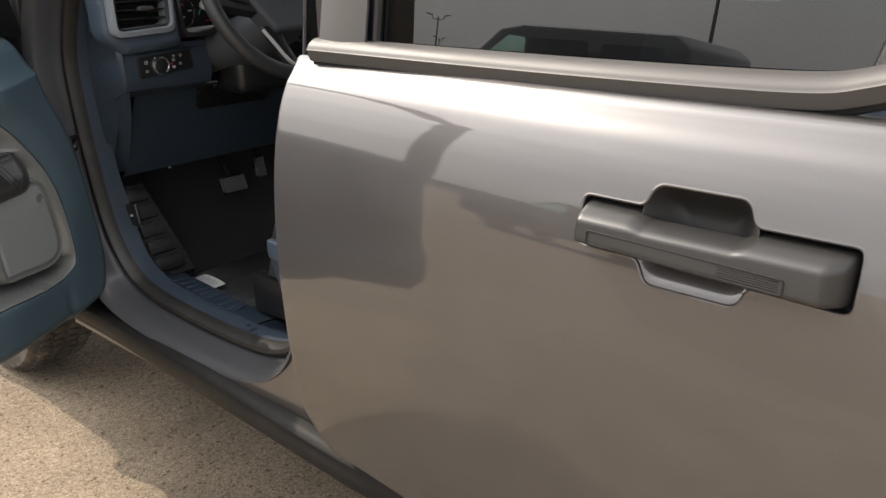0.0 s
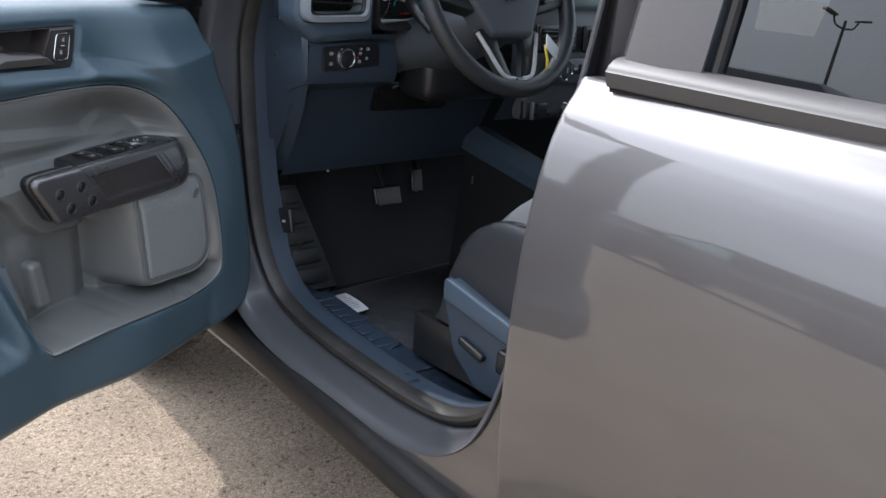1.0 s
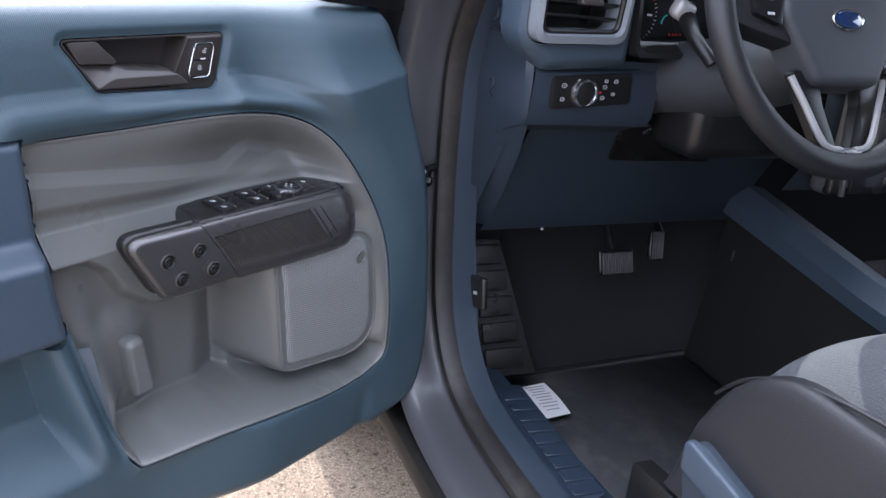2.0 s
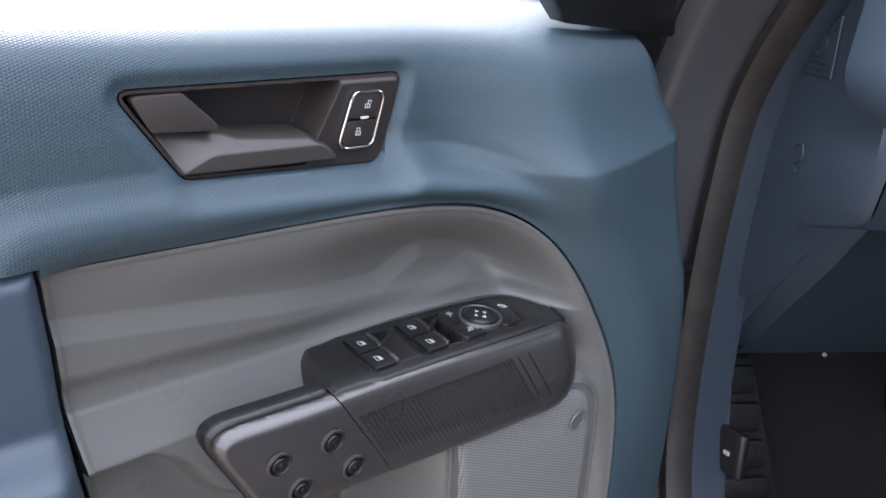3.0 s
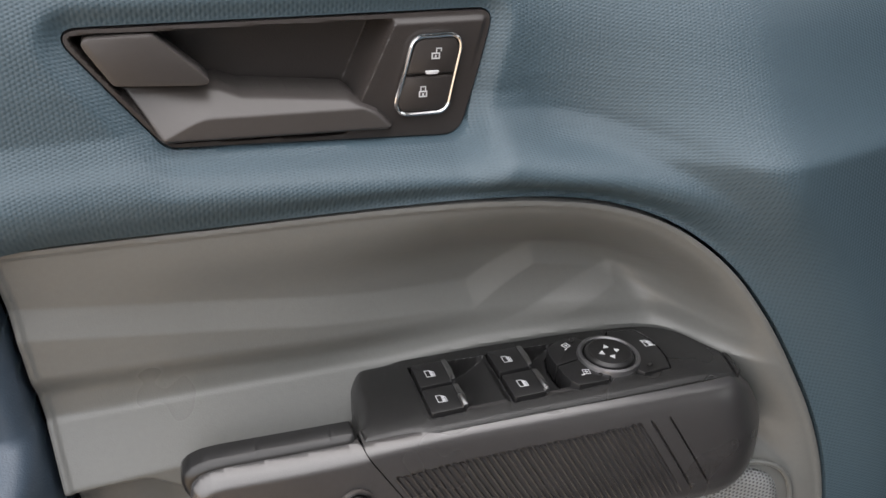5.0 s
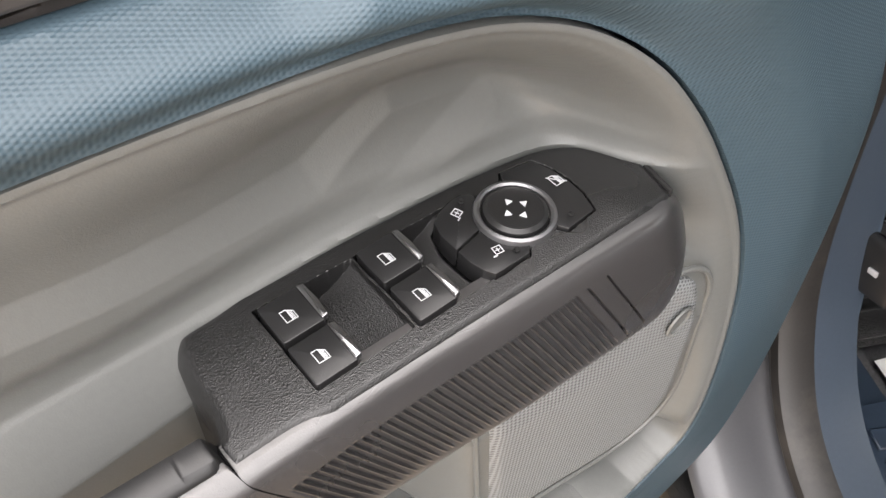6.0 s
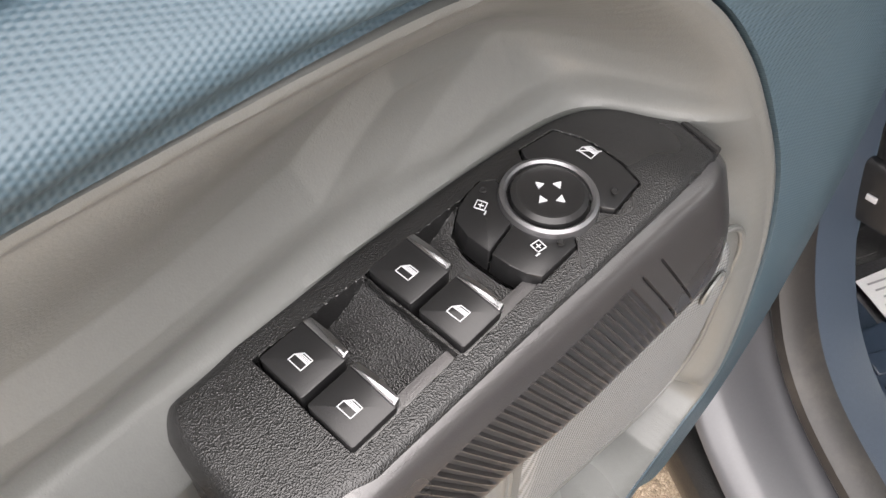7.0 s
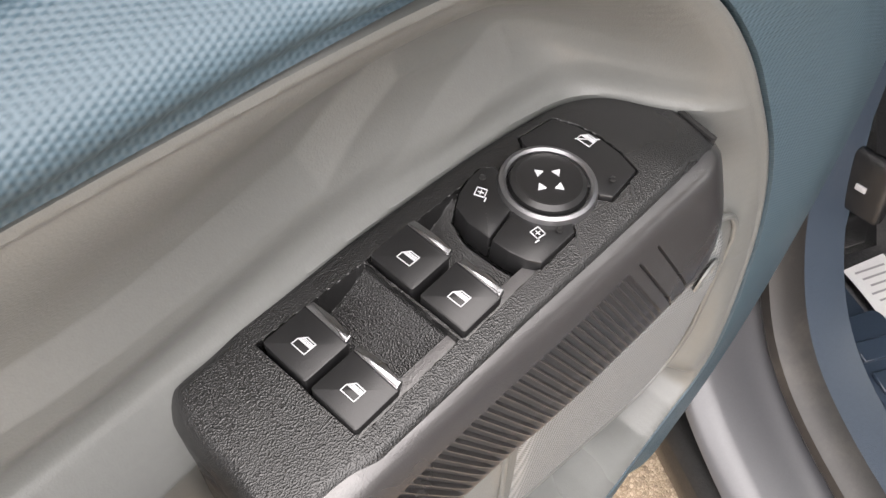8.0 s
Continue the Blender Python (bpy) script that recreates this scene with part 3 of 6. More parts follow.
gap = 0.0010
relief("trim_panel", (-1.05, -0.03, 0.44, 1.135), 0.002, lambda x, z: np.maximum.reduce([d_door(x, z), gap - d_insert(x, z), gap - d_bezel(x, z), gap - d_bolster(x, z)]), blue_h, on_door, BLUE, front_door, "soft blue grained door trim", 0.17)
relief("insert_panel", (-0.67, -0.10, 0.56, 0.99), 0.0012, lambda x, z: d_insert(x, z) + gap, insert_h, on_door, GREY, front_door, "grey moulded plastic door insert", 0.02)
relief("bolster", (-1.0, -0.63, 0.74, 1.0), 0.003, lambda x, z: d_bolster(x, z) + gap, bolster_h, on_door, BLUE_HARD, front_door, "dark blue padded block", 0.02)
grille = relief("speaker_grille", (-0.41, -0.16, 0.60, 0.84), 0.003, lambda x, z: d_spk(x, z) + 0.008, lambda x, z: spk_h(x, z) + 0.0015 - 0.004 * np.clip(1 - (-d_spk(x, z) - 0.008) / 0.006, 0, 1) ** 2, on_door, GRILLE, front_door, "grey perforated speaker grille")
part("grille_border", tube([(x, -float(spk_h(x, z)) + 0.0008, z) for x, z in SPK], 0.0018, 8, True), GREY, grille)
part("badge", lathe([(0.0, 0.0004), (0.0075, 0.0004), (0.0085, 0.0014), (0.0100, 0.0012), (0.0105, 0)], pose(-0.2475, -float(spk_h(-0.2475, 0.784)) - 0.0024, 0.784, 90)), GREY, grille)
relief("pull_grip", (-0.59, -0.52, 0.63, 0.76), 0.002, d_grip, lambda x, z: 0.018 - 0.008 * np.clip(1 + d_grip(x, z) / 0.007, 0, 1) ** 2, on_door, GREY, front_door, skirt=0.04)
part("edge_strip", loft([[(-0.634, -0.004, 0.742), (-0.628, -0.016, 0.742), (-0.612, -0.016, 0.738), (-0.606, -0.004, 0.738)], [(-0.612, -0.03, 0.59), (-0.606, -0.045, 0.59), (-0.592, -0.045, 0.588), (-0.586, -0.03, 0.588)]]), GREY_BLUE, front_door)

# inner release handle
bez = relief("handle_bezel", (-0.62, -0.40, 1.01, 1.09), 0.0008, d_bezel, lambda x, z: mixf(-0.046 + 0.031 * ss(-0.4775, -0.4735, x + (1.05 - z) * 0.45), -0.0150 - roll(z), ss(0.005, 0.002, -d_bezel(x, z))) , on_door, BEZEL, front_door, "warm grey door handle bezel", 0.02)
cover = rounded([(-0.606, 1.0738), (-0.574, 1.0748), (-0.5465, 1.0500), (-0.593, 1.0520)], 0.004)
part("lever_cover", plate(cover, 0.014, pose(0, 0.0285, 0, 90), 0.001), BEZEL2, bez)
LEVER = rounded([(-0.5940, 1.0520), (-0.5470, 1.0490), (-0.537, 1.0455), (-0.485, 1.0420), (-0.471, 1.0345), (-0.4615, 1.0255), (-0.4655, 1.0225), (-0.5755, 1.0235)], 0.003)
d_lever = sd_poly(LEVER)
relief("lever", (-0.60, -0.46, 1.02, 1.056), 0.0008, d_lever, lambda x, z: -0.023 + 0.013 * np.clip((1.0480 - z) / (0.0122 + 0.012 * ss(-0.552, -0.585, x)), 0, 1) - 0.006 * np.clip(1 + d_lever(x, z) / 0.003, 0, 1) ** 2, on_door, BEZEL2, bez, "satin grey release lever", 0.02)
ring = rounded([(-0.4530, 1.0700), (-0.4265, 1.0710), (-0.4340, 1.0308), (-0.4635, 1.0302)], 0.0075, 8)
part("lock_ring", tube([(x, 0.0125, z) for x, z in ring], 0.0011, 8, True), CHROME, bez, "chrome ring round lock buttons")
for nm, pts in (("unlock_button", [(-0.4515, 1.0685), (-0.4285, 1.0695), (-0.4308, 1.0513), (-0.4565, 1.0513)]), ("lock_button", [(-0.4568, 1.0503), (-0.4310, 1.0503), (-0.4350, 1.0322), (-0.4620, 1.0317)])):
    r = [0.006, 0.006, 0.001, 0.001] if nm[0] == "u" else [0.001, 0.001, 0.006, 0.006]
    part(nm, plate(rounded(pts, r), 0.005, pose(0, 0.0170, 0, 90), 0.001), BEZEL, bez)
part("lock_lamp", plate(rounded([(-0.4470, 1.0530), (-0.4390, 1.0530), (-0.4405, 1.0512), (-0.4460, 1.0512)], 0.0006), 0.001, pose(0, 0.0120, 0, 90), 0.0003), WHITE, bez)


def slab(bm, quad, h):
    """A flat printed quad, h thick, standing on z = 0."""
    low = [bm.verts.new((q[0], q[1], 0)) for q in quad]
    top = [bm.verts.new((q[0], q[1], h)) for q in quad]
    bm.faces.new(top)
    for k in range(4):
        bm.faces.new((low[k], low[(k + 1) % 4], top[(k + 1) % 4], top[k]))


def icon_bars(name, rects, m, parent, h=0.0003):
    bm = bmesh.new()
    for x0, y0, x1, y1 in rects:
        slab(bm, ((x0, y0), (x1, y0), (x1, y1), (x0, y1)), h)
    bm.transform(m)
    part(name, bm, WHITE, parent, smooth=False)


def icon(name, strokes, m, parent, w=0.00028, h=0.0003):
    """Printed strokes: each a line of points drawn w wide."""
    bm = bmesh.new()
    for pts in strokes:
        for a, b in zip(pts, pts[1:]):
            a, b = Vector(a), Vector(b)
            d = (b - a).normalized() * w / 2
            s = Vector((-d.y, d.x))
            slab(bm, (a - d - s, b + d - s, b + d + s, a - d + s), h)
    bm.transform(m)
    part(name, bm, WHITE, parent, smooth=False)


# a car's side window, its upper half filled
PANE = [((0.0030, -0.0025), (-0.0030, -0.0025), (-0.0030, 0.0000), (-0.0010, 0.0025), (0.0030, 0.0025), (0.0030, -0.0025)), ((-0.0026, 0.0003), (0.0026, 0.0003)), ((-0.0022, 0.0007), (0.0026, 0.0007)), ((-0.0018, 0.0012), (0.0026, 0.0012)), ((-0.0014, 0.0017), (0.0026, 0.0017))]


def padlock(open_):
    a = [(-0.0022, -0.003, 0.0022, -0.0024), (-0.0022, -0.0004, 0.0022, 0.0002), (-0.0022, -0.003, -0.0016, 0.0002), (0.0016, -0.003, 0.0022, 0.0002), (-0.0004, -0.0022, 0.0004, -0.0010)]
    s = 0.0016 if open_ else 0.0
    a += [(-0.0015 + s, 0.0002, -0.0010 + s, 0.0024), (-0.0015 + s, 0.0021, 0.0015 + s, 0.0026), (0.0010 + s, 0.0008 if open_ else 0.0002, 0.0015 + s, 0.0024)]
    return a


icon_bars("unlock_symbol", padlock(True), pose(-0.4415, 0.0118, 1.0618, 90), bez)
icon_bars("lock_symbol", padlock(False), pose(-0.4475, 0.0118, 1.0425, 90), bez)

# ---- armrest: ribbed strip, end cap with screws, switch pod ----


strip_top = lambda x: 0.8776 + 0.047 * (x + 0.49)
strip_base = curve([-0.61, -0.50, -0.45, -0.385, -0.32, -0.28, -0.24], [0.050, 0.0585, 0.0595, 0.0630, 0.0665, 0.069, 0.0695])
strip_swell = curve([-0.61, -0.54, -0.49, -0.44, -0.40, -0.38, -0.345, -0.30, -0.24], [0.0085, 0.010, 0.0117, 0.014, 0.0166, 0.0187, 0.0208, 0.022, 0.022])
strip_face = curve([-0.002, 0, 0.0012, 0.003, 0.006, 0.012, 0.02, 0.034, 0.05, 0.058, 0.066, 0.074, 0.082, 0.088, 0.093], [-0.25, 0, 0.16, 0.28, 0.38, 0.50, 0.62, 0.80, 0.97, 1, 0.97, 0.85, 0.60, 0.25, -0.3])


def strip_h(x, z):
    """The armrest strip's face: a rounded upper edge, fullest low down, turned in at its foot and hinge end."""
    end = np.clip((x + 0.288 + 0.25 * np.clip(z - 0.85, 0, 0.1)) / 0.042, 0, 1)
    return strip_base(x) + strip_swell(x) * strip_face(strip_top(x) - z) - 0.021 * end ** 2.4


STRIP = rounded([(-0.592, 0.8728), (-0.490, 0.8776), (-0.2785, 0.8876), (-0.2610, 0.8755), (-0.2500, 0.8600), (-0.2440, 0.840), (-0.2480, 0.820), (-0.262, 0.806), (-0.300, 0.7990), (-0.548, 0.7955)], [0.016, 0.01, 0.010, 0.02, 0.02, 0.02, 0.02, 0.015, 0.02, 0.014])
d_strip = sd_poly(STRIP)
LEAN = 0.60  # seam and ribs lean towards the hinge as they go down


def seam(x, z):
    return x + 0.4985 - (0.8795 - z) * 0.64


def ribs(k, z):
    """Grooves by their place k along the strip, shallow near its ends and cut off along a line under the smooth band."""
    x = k - LEAN * z
    groove = ss(0.10, 0.42, np.abs(((k - 0.0323) / 0.0040) % 1.0 - 0.5) * 2) * ss(0.033, 0.035, k) * ss(0.1825, 0.181, k)
    for c, w in ((0.1885, 0.0009), (0.2004, 0.0007)):
        groove = np.maximum(groove, ss(w, 0.3 * w, np.abs(k - c)))
    drop = strip_top(x) - z - np.interp(x, [-0.49, -0.38, -0.32], [0.0175, 0.0140, 0.0123])
    return -0.0022 * groove * ss(0.0, 0.003, drop) * ss(0.066, 0.052, strip_top(x) - z)


arm_end = relief("end_cap", (-0.61, -0.43, 0.79, 0.895), 0.001, lambda x, z: np.maximum(d_strip(x, z), seam(x, z) + 0.0004), lambda x, z: strip_h(x, z) - 0.006 * np.clip(1 + d_strip(x, z) / 0.006, 0, 1) ** 2, on_door, BROWN, front_door, "brown armrest end cap with four screws", 0.003)
def grip_h(k, z):
    x = k - LEAN * z
    return strip_h(x, z) + ribs(k, z) - 0.003 * np.clip(1 + d_strip(x, z) / 0.003, 0, 1) ** 2


relief("ribbed_strip", (0.020, 0.300, 0.790, 0.8915), (0.0004, 0.0012), lambda k, z: np.maximum(d_strip(k - LEAN * z, z), 0.0004 - seam(k - LEAN * z, z)), grip_h, lambda k, z, h: on_door(k - LEAN * z, z, h), BROWN, front_door, "dark brown armrest strip with fine ribs", 0.012)
for x, z in ((-0.543, 0.844), (-0.503, 0.849), (-0.527, 0.819), (-0.486, 0.823)):
    h = float(strip_h(x, z))
    s = part("screw", lathe([(0.0085, -0.001), (0.0088, 0.0012), (0.0080, 0.0018), (0.0066, 0.0005), (0.0062, -0.001), (0.0060, 0.001), (0.0052, 0.0022), (0.0030, 0.0024), (0.0027, 0.0), (0.0, 0.0)], pose(x, -h, z, 90), 20), BLACK_SATIN, arm_end, "black six-lobe screw")
    part("screw_rim", lathe([(0.0096, -0.0008), (0.0098, 0.0006), (0.0088, 0.0012), (0.0087, 0)], pose(x, -h, z, 90), 20), BEZEL2, arm_end)
d_back = sd_poly(rounded([(-0.597, 0.8765), (-0.4995, 0.8805), (-0.470, 0.803), (-0.550, 0.7965)], [0.018, 0.002, 0.004, 0.016]))
relief("grip_back", (-0.605, -0.46, 0.79, 0.89), 0.0015, d_back, lambda x, z: 0.0455 + 0.085 * np.clip(x + 0.597, 0, 0.2) * 0.8 - 0.004 * np.clip(1 + d_back(x, z) / 0.004, 0, 1) ** 2, on_door, BLACK_SATIN, front_door, "black back of the armrest grip", 0.010)
part("arm_core", block((0.235, 0.05, 0.06), (-0.375, -0.030, 0.838), (0, 0, 1.5), 0.008), BLACK, front_door)

POD = spline([(-0.4990, -0.0430), (-0.4955, -0.0385), (-0.4925, -0.028), (-0.4905, -0.005), (-0.4870, 0.0055), (-0.480, 0.0088), (-0.460, 0.0074), (-0.4376, 0.0055), (-0.413, 0.0038), (-0.383, 0.0008), (-0.3627, -0.0010), (-0.3435, -0.0036), (-0.3144, -0.0090),
              (-0.300, -0.0133), (-0.289, -0.0190), (-0.2818, -0.0255), (-0.2765, -0.0335), (-0.2720, -0.0395)], 4) + \
    [(-0.2680, -0.0405), (-0.2740, -0.0690), (-0.2780, -0.0700), (-0.3208, -0.0677), (-0.3541, -0.0655), (-0.385, -0.0632), (-0.4512, -0.0590), (-0.4990, -0.0575)]
d_pod = sd_poly(POD)
d_w1 = sd_poly([(-0.4560, -0.0035), (-0.4105, -0.0075), (-0.4115, -0.0506), (-0.4565, -0.0493)])
d_w2 = sd_poly([(-0.4090, -0.0075), (-0.3545, -0.0115), (-0.3671, -0.0121), (-0.3712, -0.0172), (-0.3737, -0.0232), (-0.3749, -0.0300), (-0.3749, -0.0375), (-0.3735, -0.0450), (-0.3705, -0.0515), (-0.3690, -0.0534), (-0.4095, -0.0524)])


KX, KY, KZ = -0.3410, -0.0346, 0.8865
BUTTONS = (
    ("mirror_left_button", [(-0.3477, -0.0144), (-0.3516, -0.0109), (-0.3584, -0.0111), (-0.3664, -0.0131), (-0.3725, -0.0165), (-0.3750, -0.0240), (-0.3752, -0.0343), (-0.3500, -0.0300)]),
    ("mirror_right_button", [(-0.3500, -0.0308), (-0.3752, -0.0352), (-0.3750, -0.0427), (-0.3735, -0.0493), (-0.3708, -0.0541), (-0.3517, -0.0546), (-0.3483, -0.0509)]),
    ("window_lock_button", [(-0.3312, -0.0155), (-0.3289, -0.0124), (-0.3120, -0.0155), (-0.3085, -0.0250), (-0.3075, -0.0350), (-0.3085, -0.0450), (-0.3119, -0.0551), (-0.3293, -0.0560), (-0.3318, -0.0520)]),
)
d_buttons = [sd_poly(pts) for _, pts in BUTTONS]


def pod_h(x, y):
    d = d_pod(x, y)
    h = 0.8810 + 0.055 * np.clip(x + 0.46, -0.04, 0.2) - 0.009 * np.clip(1 + d / 0.007, 0, 1) ** 2.2 * ss(-0.455, -0.478, x) - 0.0018 * np.clip(1 + d / 0.003, 0, 1) ** 2
    h = h - 0.0035 * ss(-0.305, -0.268, x) - 0.0010 * np.clip(1 - (y + 0.0695 + 0.0575 * (x + 0.2715)) / 0.016, 0, 1) ** 2
    for db in d_buttons:  # the buttons sit in a sunk outline
        h = h - 0.0040 * ss(0.0009, 0.0002, db(x, y))
    for dw, r in ((d_w1, -0.4105), (d_w2, -0.368)):
        t = np.clip((r - x) / 0.024, 0, 1)
        h = h - (0.002 + 0.013 * np.sin(np.clip(t, 0, 1) * 1.5708) ** 0.9) * ss(0.0004, -0.0004, dw(x, y))
    return h


def from_above(u, v, h):
    return (u, v, h)


pod = relief("switch_pod", (-0.505, -0.26, -0.075, 0.01), 0.0004, d_pod, pod_h, from_above, BLACK, front_door, "black grained window switch pod", 0.042)
part("pod_slot", block((0.0022, 0.0285, 0.006), (-0.2700, -0.0548, 0.8850), (0, 0, -12), 0.0006), BLACK_DEEP, pod)


def window_switch(x, y):
    """A rocker with a chrome lip along its hinge side."""
    z = 0.8830 + 0.055 * (x + 0.46)
    s = part("window_switch", plate(rounded([(-0.0100, -0.0103), (0.0095, -0.0103), (0.0095, 0.0103), (-0.0100, 0.0103)], 0.0016), 0.017, pose(x, y, z - 0.017, 0, -3.0, -2), 0.0006), BLACK_SATIN, pod)
    lip = plate(rounded([(0.0072, -0.0100), (0.0105, -0.0092), (0.0112, 0.0), (0.0105, 0.0092), (0.0072, 0.0100)], 0.0006), 0.0035, pose(x, y, z - 0.0022, 0, -2, -2), 0.0008)
    part("lip", lip, CHROME_DULL, pod, "satin chrome switch lip")
    icon("window_symbol", PANE, pose(x - 0.0022, y, z, 0, -3.0, -92), pod)


for x, y in ((-0.4445, -0.0155), (-0.4455, -0.0385), (-0.3975, -0.0180), (-0.3980, -0.0415)):
    window_switch(x, y)
part("mirror_knob", lathe([(0.0, 0.0052), (0.0100, 0.0050), (0.0118, 0.0058), (0.0136, 0.0045), (0.0145, 0.0010), (0.0146, -0.002)], pose(KX, KY, KZ) @ Matrix.Diagonal((1.06, 1.06, 1, 1)), 40), BLACK_SATIN, pod, "black round mirror control knob")
part("knob_ring", lathe([(0.0148, -0.001), (0.0150, 0.0038), (0.0160, 0.0045), (0.0174, 0.0040), (0.0179, 0.0020), (0.0180, -0.001)], pose(KX, KY, KZ) @ Matrix.Diagonal((1.06, 1.06, 1, 1)), 48), BEZEL3, pod, "satin silver ring")
for a in range(4):
    part("arrow", plate([(0.0068, 0), (0.0040, 0.0017), (0.0040, -0.0017)], 0.0009, pose(KX, KY, KZ + 0.0048, 0, 0, 90 * a), 0), WHITE, pod, smooth=False)


for nm, pts in BUTTONS:
    part(nm, plate(rounded(pts, 0.0008, 3)[::-1], 0.011, pose(0, 0, 0.8775 + 0.055 * (pts[0][0] + 0.348)), 0.0006), BLACK_SATIN, pod)
for x, y in ((-0.3555, -0.0150), (-0.3555, -0.0505), (-0.3235, -0.0515)):
    part("lamp_dot", lathe([(0.0, 0.0004), (0.0009, 0.0004), (0.0012, 0.0008), (0.0014, 0)], pose(x, y, 0.8897 + 0.055 * (x + 0.348)), 12), BLACK_DEEP, pod)
SQUARE = [(-0.0026, -0.0026, 0.0026, -0.0022), (-0.0026, 0.0022, 0.0026, 0.0026), (-0.0026, -0.0026, -0.0022, 0.0026), (0.0022, -0.0026, 0.0026, 0.0026), (-0.0014, -0.0002, 0.0014, 0.0002), (-0.0002, -0.0014, 0.0002, 0.0014), (-0.0046, -0.0036, -0.0022, -0.0030)]
icon_bars("mirror_symbol", SQUARE, pose(-0.3615, -0.0190, 0.8893, 0, 0, 20) @ Matrix.Diagonal((0.8, 0.8, 1, 1)), pod)
icon_bars("mirror_symbol", SQUARE, pose(-0.3620, -0.0455, 0.8893, 0, 0, -10) @ Matrix.Diagonal((0.8, 0.8, 1, 1)), pod)
icon("lock_out_symbol", PANE + [((-0.0034, -0.0030), (0.0034, 0.0034))], pose(-0.3140, -0.0330, 0.8917, 0, 0, -92), pod)

# door shell, sail and window frame
shell = relief("outer_skin", (-1.05, -0.03, 0.42, 1.14), 0.02, lambda x, z: d_door(x, z) - 0.006, lambda x, z: 0.0 * x, lambda u, v, h: (u, 0.15 - 0.03 * abs(v - 0.85) * 2, v), PAINT, front_door, "grey metallic outer door skin", 0.0)
part("door_edge", loft([[(x * 1.0, y, z) for x, z in DOOR_EDGE[:46]] for y in (0.02, 0.06, 0.14)]), PAINT, front_door, "grey painted door edge")
# added strip across the hinge gap, keeps sun off the door seal
part("hinge_sun_block", block((0.115, 0.016, 0.90), (-0.066, 0.128, 0.88), (0, 0, 0), 0.003), PAINT, front_door)
part("bottom_flange", block((0.82, 0.11, 0.014), (-0.55, 0.07, 0.452), (0, 1.3, 0), 0.004), RUBBER, front_door)
relief("inner_frame", (-1.05, -0.03, 0.42, 1.14), 0.02, lambda x, z: d_door(x, z) + 0.012, lambda x, z: -0.085 + 0 * x, on_door, BLACK_DEEP, front_door, "dark metal inside of door")
part("mirror_sail", plate(rounded([(-0.246, 1.118), (-0.085, 1.106), (-0.12, 1.24), (-0.20, 1.34), (-0.30, 1.34), (-0.285, 1.150)], 0.005), 0.02, pose(0, 0.03, 0, 90), 0.003), BLACK, front_door)
part("window_frame", tube([(-0.115, 0.06, 1.10), (-0.24, 0.06, 1.28), (-0.45, 0.07, 1.52), (-0.60, 0.08, 1.60), (-0.96, 0.08, 1.62)], 0.022, 8), BLACK, front_door)
part("frame_post", block((0.095, 0.035, 0.54), (-0.985, 0.085, 1.365), (3, 5, 0), 0.008), PAINT, front_door, "grey rear post of the window frame")
part("belt_seal", block((0.90, 0.03, 0.02), (-0.57, 0.125, 1.122), (0, 0, 0), 0.006), RUBBER, front_door)
check = part("door_check", block((0.034, 0.020, 0.030), (-0.040, -0.024, 0.853), (0, 0, 20), 0.004), CHROME_DULL, front_door, "dull steel door check bracket")
part("check_bolt", lathe([(0.0, 0.006), (0.0075, 0.006), (0.0085, 0.004), (0.0085, 0.0), (0.0115, 0.0), (0.0115, -0.002)], pose(-0.0385, -0.034, 0.846, 90, 0, 20), 6), BLACK_SATIN, check)
part("check_arm", tube([(-0.040, -0.030, 0.866), (-0.010, -0.034, 0.868), (0.03, -0.03, 0.868)], 0.006, 8), BLACK_SATIN, check)
for z in (0.62, 0.99):
    part("hinge", block((0.07, 0.05, 0.045), (-0.02, 0.09, z), (0, 0, 0), 0.008), PAINT, front_door)

# ---- closed rear door: y along the car, x inwards ----
rear_door = thing("rear_door", "closed grey metallic rear car door with tinted window", "car door")


def on_side(u, v, h):
    return (0.765 - h, -u, v)


def side_h(u, v):
    """The body side: a soft shoulder under the window, fullest at the handle, drawn in towards the sill."""
    y, z = -u, v
    h = np.interp(z, [0.30, 0.45, 0.55, 0.62, 0.70, 0.79, 0.87, 0.95, 1.00, 1.04, 1.075, 1.10, 1.118, 1.13], [-0.045, -0.038, -0.022, -0.010, 0.0, 0.005, 0.006, 0.001, -0.006, -0.015, -0.027, -0.040, -0.053, -0.075])
    return h + 0.044 * ss(1.05, 0.30, y) - 0.02 * ss(0.2, -0.9, y)


def smooth_side(u, v):
    return sum(side_h(u, v + k) for k in (-0.024, -0.012, 0, 0.012, 0.024)) / 5


CUP = rounded([(-0.350, 1.0580), (-0.243, 1.0580), (-0.237, 0.9620), (-0.350, 0.9620)], 0.030, 10)
d_cup = sd_poly(CUP)
SLOT = rounded([(-0.4165, 1.0365), (-0.1545, 1.0365), (-0.1545, 0.9790), (-0.4165, 0.9860)], 0.010)
d_slot = sd_poly(SLOT)
REAR = rounded([(-0.952, 1.128), (-0.952, 0.56), (-0.905, 0.492), (0.60, 0.492), (0.60, 1.128)], [0.004, 0.05, 0.06, 0.01, 0.01])
d_rear = sd_poly(REAR)
